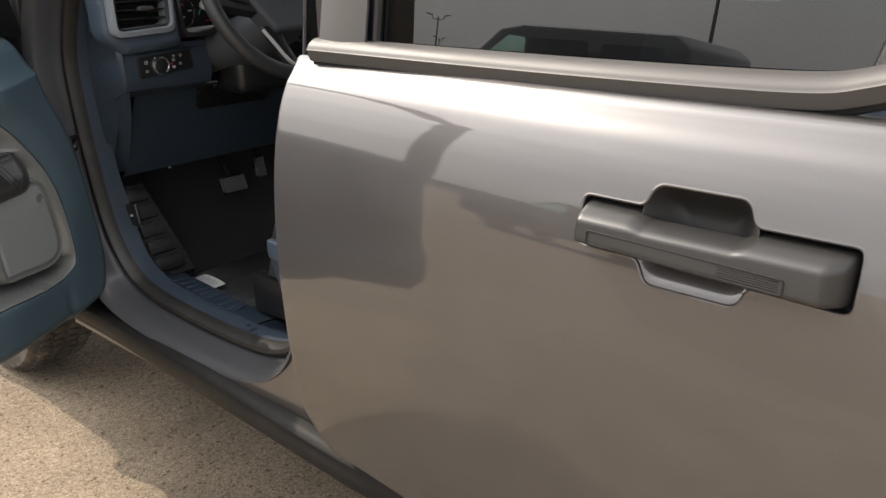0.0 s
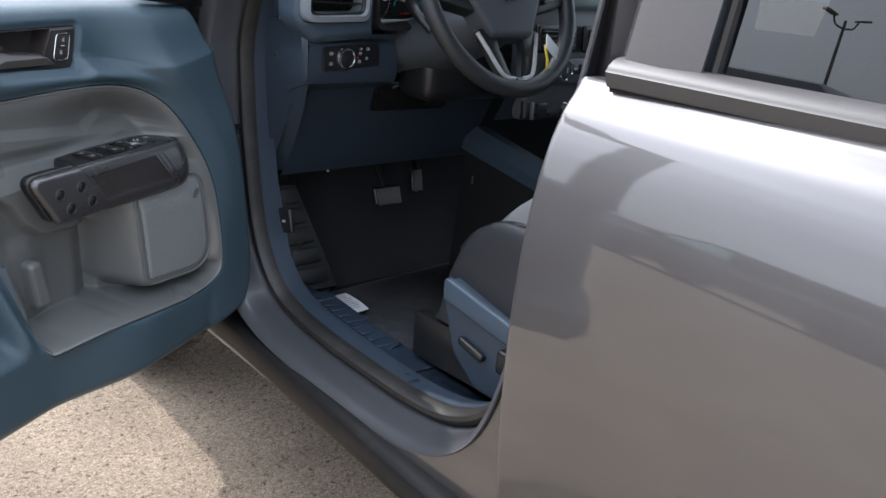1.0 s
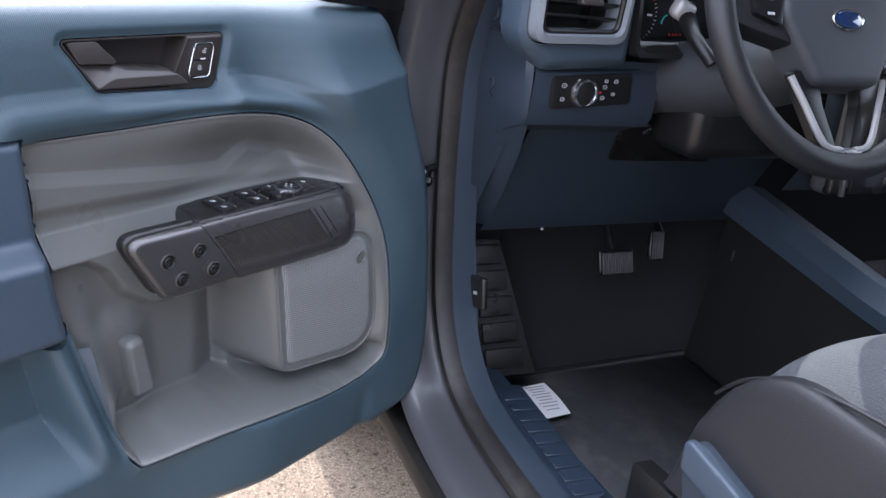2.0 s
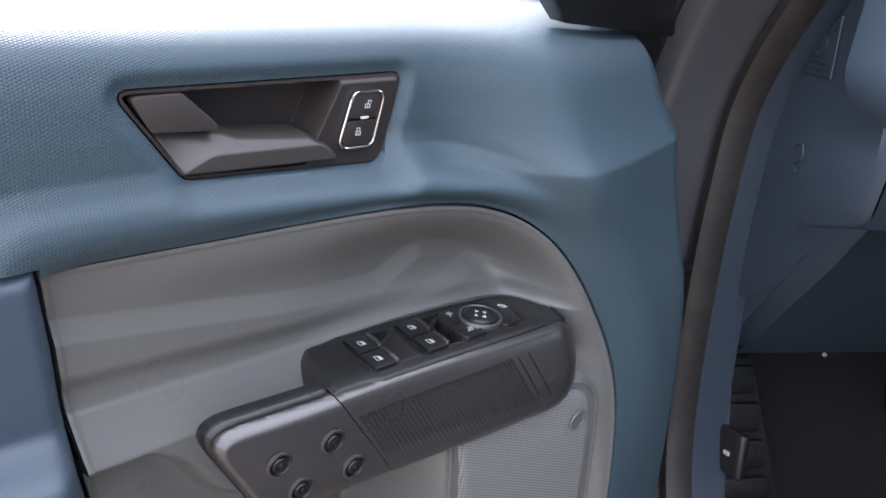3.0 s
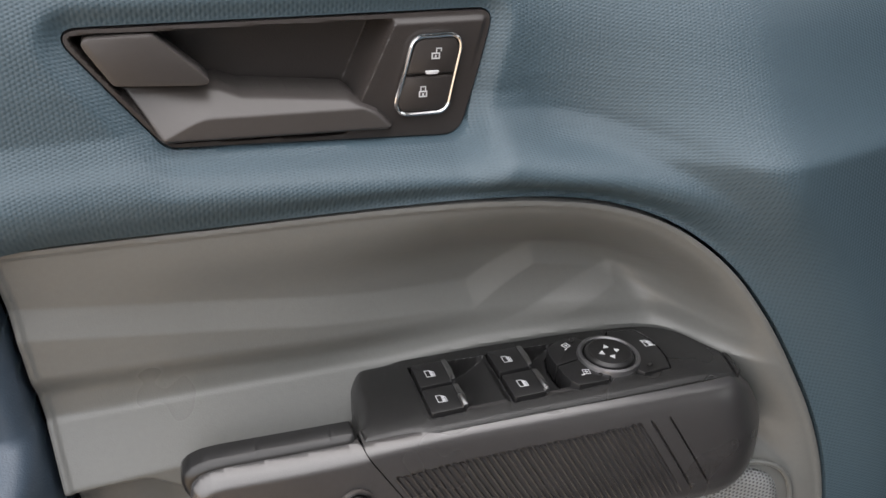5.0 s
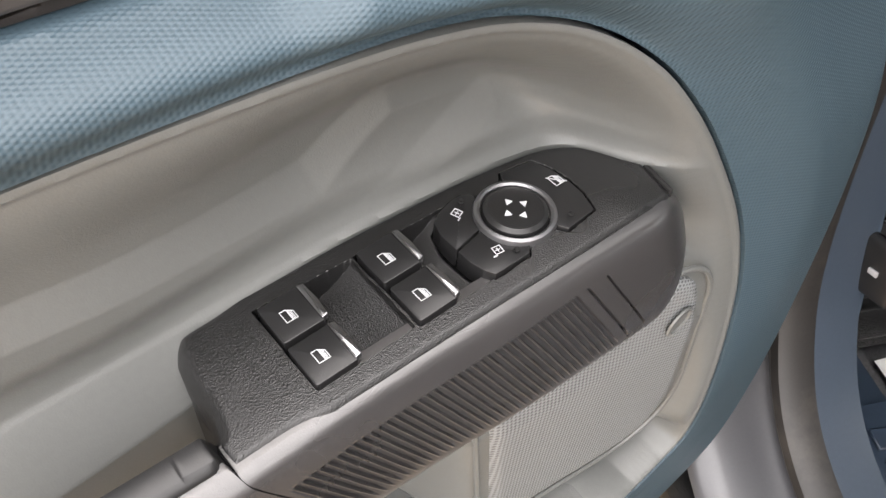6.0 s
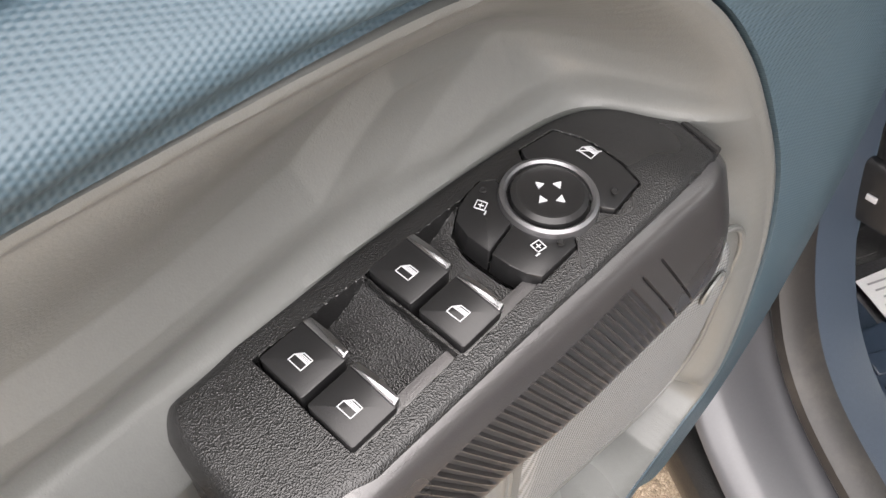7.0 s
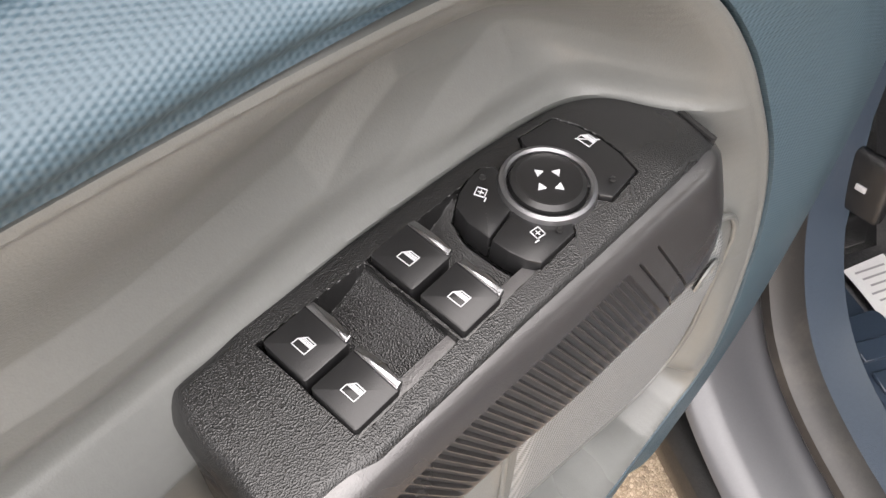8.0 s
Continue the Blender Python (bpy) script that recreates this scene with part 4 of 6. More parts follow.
HOLE = rounded([(-0.4165, 0.986), (-0.4165, 1.0365), (-0.350, 1.0365), (-0.341, 1.0580), (-0.252, 1.0580), (-0.243, 1.0365), (-0.1545, 1.0365), (-0.1545, 0.979), (-0.240, 0.9812), (-0.249, 0.9620), (-0.337, 0.9620), (-0.349, 0.9842)], [0.010, 0.010, 0.010, 0.016, 0.016, 0.010, 0.010, 0.010, 0.008, 0.014, 0.014, 0.008])
d_hole = sd_poly(HOLE)
relief("door_skin", (-0.96, 0.62, 0.48, 1.14), 0.0035, lambda u, v: np.maximum(d_rear(u, v), -d_hole(u, v)), lambda u, v: smooth_side(u, v) - 0.006 * np.clip(1 + d_rear(u, v) / 0.008, 0, 1) ** 2, on_side, PAINT, rear_door, "grey metallic painted door skin", 0.03)


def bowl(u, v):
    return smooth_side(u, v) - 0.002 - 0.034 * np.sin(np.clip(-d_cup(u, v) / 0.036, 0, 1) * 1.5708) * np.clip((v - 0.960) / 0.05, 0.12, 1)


part("handle_rim", tube([on_side(u, v, float(smooth_side(np.array([u]), np.array([v]))[0]) - 0.0016) for u, v in HOLE], 0.0020, 8, True), PAINT, rear_door, "rolled painted edge round handle recess")


# one painted bowl in two colours: the upper half carries the bar's shadow
relief("handle_cup", (-0.36, -0.22, 0.95, 1.07), 0.002, lambda u, v: np.maximum(d_cup(u, v) - 0.001, 1.006 - v), bowl, on_side, CUP_SHADE, rear_door, "upper half of handle bowl, bar's shade put in its colour", 0.0)
relief("handle_scoop", (-0.36, -0.22, 0.95, 1.07), 0.002, lambda u, v: np.maximum(d_cup(u, v) - 0.001, v - 1.006), bowl, on_side, PAINT, rear_door, "painted scoop under door handle", 0.0)
relief("handle_gap", (-0.424, -0.14, 0.968, 1.043), 0.003, lambda u, v: np.maximum(d_slot(u, v) - 0.004, -0.004 - d_cup(u, v)), lambda u, v: smooth_side(u, v) - 0.016, on_side, BLACK_DEEP, rear_door, skirt=0.0)
BAR = rounded([(-0.4125, 1.0315), (-0.354, 1.0300), (-0.339, 1.0230), (-0.253, 1.0230), (-0.239, 1.0300), (-0.1585, 1.0300), (-0.1585, 0.9845), (-0.4125, 0.9920)], [0.007, 0.01, 0.01, 0.01, 0.01, 0.007, 0.007, 0.007])
d_bar = sd_poly(BAR)


def bar_h(u, v):
    crown = 0.020 * ss(1.033, 1.017, v) + 0.004
    end = ss(-0.157, -0.180, u) * 0.75 + 0.25
    return smooth_side(u, v) + crown * end - 0.016 * np.clip(1 + d_bar(u, v) / 0.008, 0, 1) ** 2.2


handle = relief("door_handle", (-0.416, -0.15, 0.978, 1.038), 0.0022, d_bar, bar_h, on_side, HANDLE, rear_door, "dark satin grey pull handle", 0.012)
PANEL = rounded([(-0.3930, 1.0100), (-0.2060, 1.0060), (-0.2060, 0.9930), (-0.3930, 0.9975)], 0.003)


def on_bar(u, v, lift=0.0):
    return on_side(u, v, float(bar_h(np.array([u]), np.array([v]))[0]) + lift)


part("inlay_edge", tube([on_bar(u, v, 0.0003) for u, v in PANEL], 0.0011, 6, True), BLACK_DEEP, handle)
for k in range(6):
    part("slot", tube([on_bar(u, 1.0048 - 0.0020 * k - 0.022 * (u + 0.26), -0.0001) for u in (-0.262, -0.245, -0.228, -0.210)], 0.0007, 6), BLACK_DEEP, handle)
# belt moulding, upturned at its rear end, then the glass and the black pillar cover
MOULD = [(0.030, -0.004), (0.010, -0.004), (0.0065, -0.003), (0.0050, 0.000), (0.000, 0.0125), (0.0015, 0.0140), (0.0020, 0.0155), (0.0050, 0.0195), (0.0105, 0.0240), (0.0180, 0.0270), (0.030, 0.028)]
LINE = spline([(0.905, 1.128), (0.60, 1.128), (0.35, 1.130), (0.235, 1.133), (0.190, 1.141), (0.150, 1.156), (0.05, 1.205), (-0.10, 1.28)], 6)
part("belt_moulding", thicken(loft([[(0.806 - 0.012 * float(ss(0.95, 0.3, y)) + a, y, z + b) for a, b in MOULD] for y, z in LINE]), 0.002), MOULDING, rear_door, "satin grey belt moulding")
part("moulding_gap", tube([(0.824 - 0.012 * float(ss(0.95, 0.3, y)), y, z - 0.003) for y, z in LINE], 0.008, 6), BLACK_DEEP, rear_door)
glass_x = 0.842
part("rear_window", facing(loft([[(glass_x, y, z0), (glass_x + 0.0358, y, z0 + 0.38)] for y, z0 in ((0.792, 1.148), (0.40, 1.148), (0.215, 1.152), (0.19, 1.16), (0.10, 1.20), (-0.1, 1.28))]), (-1, 0, 0)), GLASS, rear_door, "dark tinted rear door glass")
part("pillar_cover", thicken(loft([[(0.826, 0.895, 1.15), (0.822, 0.85, 1.15), (0.826, 0.806, 1.15)], [(0.862, 0.865, 1.50), (0.858, 0.83, 1.50), (0.862, 0.786, 1.50)]]), 0.004), PILLAR, rear_door, "grey black pillar cover")
part("window_rubber", tube([(0.838, 0.800, 1.15), (0.868, 0.783, 1.50)], 0.0065, 8), RUBBER, rear_door)
part("rear_sash", tube([(0.832, 0.188, 1.15), (0.864, 0.10, 1.50)], 0.011, 8), BLACK, rear_door)
part("quarter_panel", thicken(loft([[(0.84, y, z), (0.874, y - 0.06, z + 0.38)] for y, z in ((0.185, 1.165), (-0.05, 1.27))]), 0.004), BLACK_SATIN, rear_door)
part("frame_edge", thicken(loft([[(0.827, 0.897, 1.15), (0.845, 0.915, 1.15), (0.895, 0.925, 1.15)], [(0.863, 0.867, 1.50), (0.88, 0.885, 1.50), (0.93, 0.895, 1.50)]]), 0.003), PAINT, rear_door, "painted front edge of window frame")
part("inner_panel", block((0.05, 1.2, 0.60), (0.885, 0.33, 0.82), (0, 0, 0), 0.01), BLUE_HARD, rear_door)

# ---- car body round the door opening ----
body = thing("car_body", "grey metallic pickup truck body, doors apart", "pickup truck")
SEAL_X = 0.948
SEAL = spline([(1.62, 1.52), (1.75, 1.34), (1.865, 1.18), (1.918, 1.06), (1.918, 0.95), (1.903, 0.83), (1.872, 0.69), (1.835, 0.605), (1.775, 0.540), (1.69, 0.508), (1.55, 0.495), (1.40, 0.493), (1.29, 0.497), (1.20, 0.515), (1.125, 0.560), (1.080, 0.63), (1.050, 0.75), (1.02, 1.0), (0.99, 1.2), (0.96, 1.52)], 6)


def offset(line, d):
    """A line of (y, z) moved sideways by d, outwards of the opening."""
    out = []
    for i, p in enumerate(line):
        a, b = Vector(line[max(i - 1, 0)]), Vector(line[min(i + 1, len(line) - 1)])
        t = (b - a).normalized()
        out.append((p[0] + t.y * d * -1, p[1] + t.x * d))
    return out


RING = ((0.009, 0.012), (0.008, -0.006), (0.003, -0.015), (-0.004, -0.019), (-0.012, -0.017), (-0.018, -0.008), (-0.019, 0.012))
rows = [offset(SEAL, r) for r, _ in RING]
part("door_seal", loft([[(SEAL_X + RING[k][1], rows[k][i][0], rows[k][i][1]) for k in range(len(RING))] for i in range(len(SEAL))]), RUBBER, body, "brown black rubber door seal")
JAMB_ROWS = ((0.004, 0.006), (0.012, -0.012), (0.014, -0.035), (0.016, -0.066), (0.022, -0.084), (0.030, -0.089))
rows = [offset(SEAL, r) for r, _ in JAMB_ROWS]
part("door_jamb", thicken(loft([[(SEAL_X + JAMB_ROWS[k][1], rows[k][i][0], rows[k][i][1]) for k in range(len(JAMB_ROWS))] for i in range(len(SEAL))]), 0.003), JAMB, body, "grey painted door jamb")
INNER = ((-0.017, 0.002), (-0.020, 0.020), (-0.016, 0.055), (-0.004, 0.060))
rows = [offset(SEAL, r) for r, _ in INNER]
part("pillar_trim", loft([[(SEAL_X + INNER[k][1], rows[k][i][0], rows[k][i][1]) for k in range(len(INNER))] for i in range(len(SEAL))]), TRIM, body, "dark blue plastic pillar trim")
# painted sill below the jamb and the black cladding


def tuck(y):
    """The sill draws in towards the front."""
    return float(np.interp(y, [0.9, 1.75, 2.3], [-0.036, 0.0, 0.0]))


part("sill_panel", thicken(loft([[(x + tuck(y), y, z) for x, z in ((0.908, 0.466), (0.892, 0.460), (0.883, 0.452), (0.886, 0.43))] for y in (-0.6, 0.4, 0.93, 1.10, 1.25, 1.45, 1.74, 1.80, 1.95)]), 0.003), JAMB, body)
CLADDING = ((0.884, 0.466), (0.869, 0.466), (0.860, 0.463), (0.857, 0.459), (0.866, 0.455), (0.862, 0.447), (0.857, 0.436), (0.860, 0.415), (0.868, 0.401), (0.90, 0.395), (0.96, 0.41))
part("rocker_cladding", thicken(loft([[(x + tuck(y), y, z) for x, z in CLADDING] for y in (-0.9, 0.2, 0.9, 1.0, 1.12, 1.25, 1.35, 1.45, 1.8, 2.27)]), 0.003), CLAD, body, "black plastic rocker cladding, dusty")

OPENING = offset(SEAL, 0.026)
d_open = sd_poly(OPENING)
relief("pillar_base", (-1.52, -0.90, 0.45, 0.80), 0.008, lambda u, v: np.maximum.reduce([-d_open(-u, v), u + 0.905, -1.50 - u, v - 0.79, 0.455 - v]), lambda u, v: -0.098 + 0.006 * ss(0.60, 0.46, v) + 0 * u, on_side, PAINT, body, "painted pillar foot between the doors", 0.01)
part("sill_clip", block((0.004, 0.010, 0.045), (0.842, 0.968, 0.575), (0, 0, 0), 0.001), WHITE, body, "white tape end")
# outer shell of the truck
ROOF = [(0.985, 1.60), (1.02, 1.68), (1.15, 1.735), (1.64, 1.76), (2.13, 1.735), (2.26, 1.68), (2.295, 1.60)]
part("roof", thicken(loft([[(x, y, z) for x, z in ROOF] for y in (-0.62, 0.2, 1.0, 1.50)]), 0.03), PAINT, body, "grey metallic roof")
part("fender", thicken(loft([[(x, y, z) for x, z in ((0.96, 1.09), (0.87, 1.07), (0.81, 1.02), (0.775, 0.90), (0.770, 0.75))] for y in (1.985, 2.3, 2.8, 3.3)]), 0.004), PAINT, body, "grey metallic front fender")
part("fender_rear", thicken(loft([[(x, y, z) for x, z in ((0.770, 0.75), (0.780, 0.60), (0.80, 0.47))] for y in (1.985, 2.15, 2.27)]), 0.004), PAINT, body)
part("bonnet", thicken(loft([[(x, y, 1.09 - 0.04 * (y > 2.9)) for x in (0.95, 1.64, 2.33)] for y in (2.10, 2.6, 3.35)]), 0.02), PAINT, body, "grey metallic bonnet")
part("far_fender", thicken(loft([[(3.28 - x, y, z) for x, z in ((0.96, 1.09), (0.87, 1.07), (0.81, 1.02), (0.775, 0.90), (0.770, 0.75), (0.80, 0.47))] for y in (1.985, 2.3, 2.8, 3.3)]), 0.004), PAINT, body, "grey metallic far fender")
part("front_end", block((1.5, 0.10, 0.75), (1.64, 3.40, 0.70), bevel=0.03), PAINT, body)
part("a_pillar", tube([(0.955, 2.02, 1.05), (0.965, 1.96, 1.14), (0.985, 1.66, 1.50), (1.00, 1.50, 1.68)], 0.034, 10), PAINT, body, "grey painted windscreen pillar")
part("mirror_base", block((0.10, 0.10, 0.34), (0.90, 1.99, 1.17), bevel=0.02), BLACK_SATIN, body)
part("hinge_pillar", thicken(loft([[(0.885, 1.945, z), (0.90, 1.99, z), (0.97, 2.01, z)] for z in (0.40, 0.70, 1.10)]), 0.004), PAINT, body)
part("b_pillar", block((0.10, 0.12, 1.10), (1.0, 0.93, 1.05), bevel=0.02), BLUE_HARD, body)
part("b_pillar_skin", thicken(loft([[(0.90, 0.985, z), (0.868, 0.945, z), (0.90, 0.92, z)] for z in (0.50, 0.80, 1.13, 1.62)]), 0.003), PAINT, body)
part("windscreen", facing(loft([[(1.00, 1.96, 1.16), (2.28, 1.96, 1.16)], [(1.08, 1.46, 1.69), (2.20, 1.46, 1.69)]]), (0, -1, -1)), CLEAR, body, "clear raked windscreen")
part("far_side", thicken(loft([[(2.52, y, z) for z in (0.40, 0.80, 1.13)] for y in (-0.6, 0.8, 2.2)]), 0.04), BLUE_HARD, body, "dark blue far door trim")
part("far_window", facing(loft([[(2.44, y, z) for z in (1.13, 1.62)] for y in (0.85, 1.4, 1.9)]), (-1, 0, 0)), CLEAR, body)
part("far_rear_window", facing(loft([[(2.44, y, z) for z in (1.13, 1.62)] for y in (-0.6, 0.2, 0.80)]), (-1, 0, 0)), GLASS, body)
part("arch_liner", block((0.32, 0.30, 0.40), (0.97, 2.14, 0.60), (0, 0, 0), 0.02), CLAD, body, "black plastic wheel arch liner")
# unseen flare, added to straighten the body's shadow edge on the ground
ARCH = [(2.67 + 0.455 * math.cos(radians(a)), 0.42 + 0.44 * math.sin(radians(a))) for a in range(-8, 190, 9)]
part("arch_flare", thicken(loft([[(x, 2.67 + (y - 2.67) * k, 0.42 + (z - 0.42) * k) for x, k in ((0.86, 0.95), (0.785, 0.955), (0.775, 0.98), (0.778, 1.08), (0.80, 1.10))] for y, z in ARCH]), 0.003), CLAD, body, "black wheel arch flare, out of view, added for its shadow")
part("lower_flange", block((0.008, 0.50, 0.018), (0.938, 1.87, 0.322), (0, 0, 0), 0.003), DUSTY, body, "dust-covered sill flange")
part("cab_rear", block((1.5, 0.05, 1.3), (1.7, -0.60, 1.0), bevel=0), BLUE_HARD, body)
part("floor_pan", block((1.55, 2.70, 0.03), (1.755, 0.75, 0.385), bevel=0), CARPET, body)
part("firewall", thicken(loft([[(x, 1.98, 0.39), (x, 2.10, 0.50), (x, 2.16, 0.80), (x, 2.16, 1.16)] for x in (0.97, 1.6, 2.5)]), 0.02), CARPET, body, "black carpeted footwell wall")
part("box_wall", block((1.55, 1.6, 0.5), (1.66, -1.5, 0.85), bevel=0.03), PAINT, body)
part("roof_lining", block((1.22, 1.9, 0.02), (1.64, 0.45, 1.69), bevel=0), GREY_BLUE, body)

# inner sill plate with its ribbed tread, kick panel, footrest and bonnet release
sill = thing("sill_plate", "blue plastic sill plate with clear protective film", "sill trim")
part("plate", thicken(loft([[(x, y, z) for x, z in ((0.962, 0.498), (0.975, 0.506), (1.01, 0.497), (1.06, 0.488), (1.095, 0.478), (1.105, 0.44), (1.108, 0.40))] for y in (1.12, 1.30, 1.55, 1.75, 1.88)]), 0.003), SILL, sill)
part("tread_border", plate(rounded([(1.020, 1.485), (1.075, 1.50), (1.098, 1.80), (1.03, 1.80)], 0.012), 0.003, pose(0, 0, 0.4895), 0.001), SILL, sill)
for k in range(9):
    y = 1.515 + 0.031 * k
    part("tread_rib", block((0.052 - 0.0005 * k, 0.021, 0.004), (1.050 + 0.0022 * k, y, 0.4935), (0, 3, -4), 0.0012, 1), SILL, sill)
part("joint", block((0.085, 0.002, 0.004), (1.03, 1.385, 0.494), (0, 6, 6), 0), BLACK_DEEP, sill)
film = loft([[(0.960 + 0.145 * u, 1.16 + 0.22 * v, 0.509 - 0.022 * u + 0.013 * abs(noise.noise((u * 6, v * 8, 0)))) for u in np.linspace(0, 1, 18)] for v in np.linspace(0, 1, 24)])
part("film", facing(film, (0, 0, 1)), FILM, sill, "wrinkled clear film")

kick = thing("kick_panel", "blue plastic kick panel beside footwell", "trim panel")
part("panel", thicken(loft([[(1.004, y0, z), (0.998, y0 + 0.05, z), (1.02, 2.02, z)] for z, y0 in ((0.44, 1.80), (0.52, 1.79), (0.62, 1.83), (0.75, 1.88), (0.95, 1.92), (1.15, 1.93))]), 0.004), BLUE_HARD, kick)
part("release_lever", block((0.012, 0.046, 0.056), (1.004, 1.837, 0.666), (-12, 0, 10), 0.006), BLACK, kick, "black bonnet release lever")
part("release_symbol", block((0.002, 0.009, 0.005), (0.9975, 1.834, 0.666), (-12, 0, 10), 0.0005), INK, kick)
rest = thing("footrest", "black plastic footrest with rectangular pads", "footrest")
part("base", loft([[(1.045, 1.985 - 0.11 * t, 0.70 - 0.235 * t), (1.120 + 0.06 * t, 1.985 - 0.11 * t, 0.695 - 0.235 * t), (1.135 + 0.06 * t, 2.01 - 0.09 * t, 0.66 - 0.235 * t)] for t in (0, 0.25, 0.5, 0.75, 1.0)]), BLACK, rest)
for k in range(5):
    t = 0.10 + 0.19 * k
    part("pad", block((0.055 + 0.03 * t, 0.010, 0.038), (1.085 + 0.03 * t, 1.980 - 0.11 * t, 0.697 - 0.235 * t), (-25, 0, 0), 0.003), BLACK, rest)

# pedals
brake = thing("brake_pedal", "black brake pedal with ribbed rubber pad", "pedal")
part("pad", block((0.088, 0.016, 0.052), (1.400, 1.978, 0.636), (-22, 0, 0), 0.008), BLACK_SATIN, brake)
for k in range(13):
    part("rib", block((0.0028, 0.006, 0.044), (1.364 + 0.006 * k, 1.968, 0.637), (-22, 0, 0), 0.001, 1), PEDAL, brake)
part("arm", tube([(1.40, 1.99, 0.65), (1.405, 2.05, 0.72), (1.41, 2.10, 0.84)], 0.009), BLACK_SATIN, brake)
gas = thing("accelerator_pedal", "black upright accelerator pedal with ribs", "pedal")
part("pad", block((0.038, 0.014, 0.066), (1.512, 1.995, 0.663), (-22, 8, 0), 0.006), BLACK_SATIN, gas)
for k in range(5):
    part("rib", block((0.003, 0.006, 0.058), (1.500 + 0.0062 * k, 1.986, 0.663), (-22, 8, 0), 0.001, 1), PEDAL, gas)
part("arm", tube([(1.52, 2.0, 0.69), (1.525, 2.07, 0.76), (1.53, 2.12, 0.86)], 0.008), BLACK_SATIN, gas)

# floor mat and the paper label on it
mat_thing = thing("floor_mat", "dusty black rubber floor mat on the carpet", "floor mat")
part("sheet", plate(rounded([(1.130, 1.925), (1.125, 1.40), (1.56, 1.40), (1.625, 1.62), (1.635, 1.94)][::-1], 0.03), 0.008, pose(0, 0, 0.412), 0.003), MAT, mat_thing)
film = loft([[(1.15 + 0.46 * u, 1.42 + 0.50 * v, 0.422 + 0.007 * abs(noise.noise((u * 7, v * 6, 2)))) for u in np.linspace(0, 1, 26)] for v in np.linspace(0, 1, 26)])
part("film", facing(film, (0, 0, 1)), FILM, mat_thing, "creased clear plastic film")
paper = thing("paper_label", "white printed paper label lying on the floor mat", "paper")
part("sheet", thicken(loft([[(1.147 + 0.059 * u - 0.006 * v, 1.871 + 0.004 * u - 0.106 * v, 0.4335 + 0.004 * math.sin(3 * v)) for u in np.linspace(0, 1, 4)] for v in np.linspace(0, 1, 8)]), 0.0006), PAPER, paper)
for k in range(9):
    part("text_bar", block((0.040 - 0.006 * (k % 3), 0.0022, 0.0004), (1.175 - 0.0005 * k, 1.862 - 0.0095 * k, 0.4348 + 0.004 * math.sin(3 * (0.12 + 0.09 * k))), bevel=0), INK, paper)

# ---- dashboard ----
dash = thing("dashboard", "blue dashboard with round-cornered air vent and switches", "dashboard")
TOP = ((2.20, 1.16), (2.0, 1.225), (1.83, 1.245), (1.745, 1.238), (1.715, 1.215), (1.712, 1.17), (1.716, 1.11), (1.725, 1.085), (1.750, 1.078))
MID = ((1.750, 1.078), (1.752, 1.065), (1.745, 1.055), (1.748, 0.995), (1.756, 0.978), (1.79, 0.966), (1.815, 0.955))
LOW = ((1.815, 0.955), (1.845, 0.90), (1.885, 0.82), (1.915, 0.755), (1.925, 0.742), (1.96, 0.745), (2.05, 0.78))


def shelf(name, prof, xs, material, label="", squeeze=None):
    return part(name, loft([[(x, y, z) for y, z in prof] for x in xs]), material, dash, label)


PADLINE = rounded([(0.941, 1.255), (1.135, 1.255), (1.135, 1.072), (0.994, 1.060), (0.947, 1.098)], [0.02, 0.01, 0.01, 0.03, 0.05])
d_pad = sd_poly(PADLINE)
VENTLINE = rounded([(0.952, 1.242), (1.108, 1.242), (1.108, 1.106), (0.956, 1.100)], 0.022, 5)
d_vent = sd_poly(VENTLINE)
relief("upper_pad", (0.92, 1.14, 1.05, 1.26), 0.004, lambda x, z: np.maximum(d_pad(x, z), 0.002 - d_vent(x, z)), lambda x, z: -0.018 * np.clip(1 + d_pad(x, z) / 0.02, 0, 1) ** 2, lambda u, v, h: (u, 1.722 - h, v), BLUE_HARD, dash, "blue upper dashboard pad", 0.05)
shelf("upper_pad_top", TOP[:4] + ((1.76, 1.236),), (0.93, 1.05, 1.14), BLUE_HARD)
shelf("hood", ((2.20, 1.16), (2.0, 1.235), (1.80, 1.275), (1.70, 1.275), (1.68, 1.26)), (1.12, 1.25, 1.42), BLUE_HARD)
shelf("upper_pad_centre", TOP[:5] + ((1.66, 1.19), (1.63, 1.10), (1.62, 0.98), (1.66, 0.90)), (1.44, 1.6, 1.9, 2.44), NAVY)
shelf("switch_fascia", MID, (0.990, 1.0, 1.10, 1.215), DASH_SHADE)
shelf("knee_panel", LOW, (1.040, 1.06, 1.20, 1.45, 1.62), DASH_SHADE, "dark navy knee panel")
part("end_cap", loft([[(1.002, y, z) for y, z in ((1.90, 1.24), (1.80, 1.22), (1.775, 1.10), (1.785, 1.0), (1.82, 0.93), (1.91, 0.75))], [(0.998, 2.05, z) for z in (1.15, 1.12, 1.08, 1.0, 0.93, 0.76)]]), DASH_SHADE, dash)
part("knee_side", loft([[(0.998, 1.756, 0.98), (0.990, 1.83, 0.96)], [(1.018, 1.80, 0.92), (1.005, 1.87, 0.90)], [(1.042, 1.87, 0.83), (1.02, 1.93, 0.82)], [(1.045, 1.915, 0.755), (1.02, 1.96, 0.755)]]), DASH_SHADE, dash)
part("pod_return", loft([[(0.990, 1.745, 1.056), (1.175, 1.745, 1.068)], [(0.985, 1.80, 1.060), (1.175, 1.80, 1.07)]]), DASH_SHADE, dash)
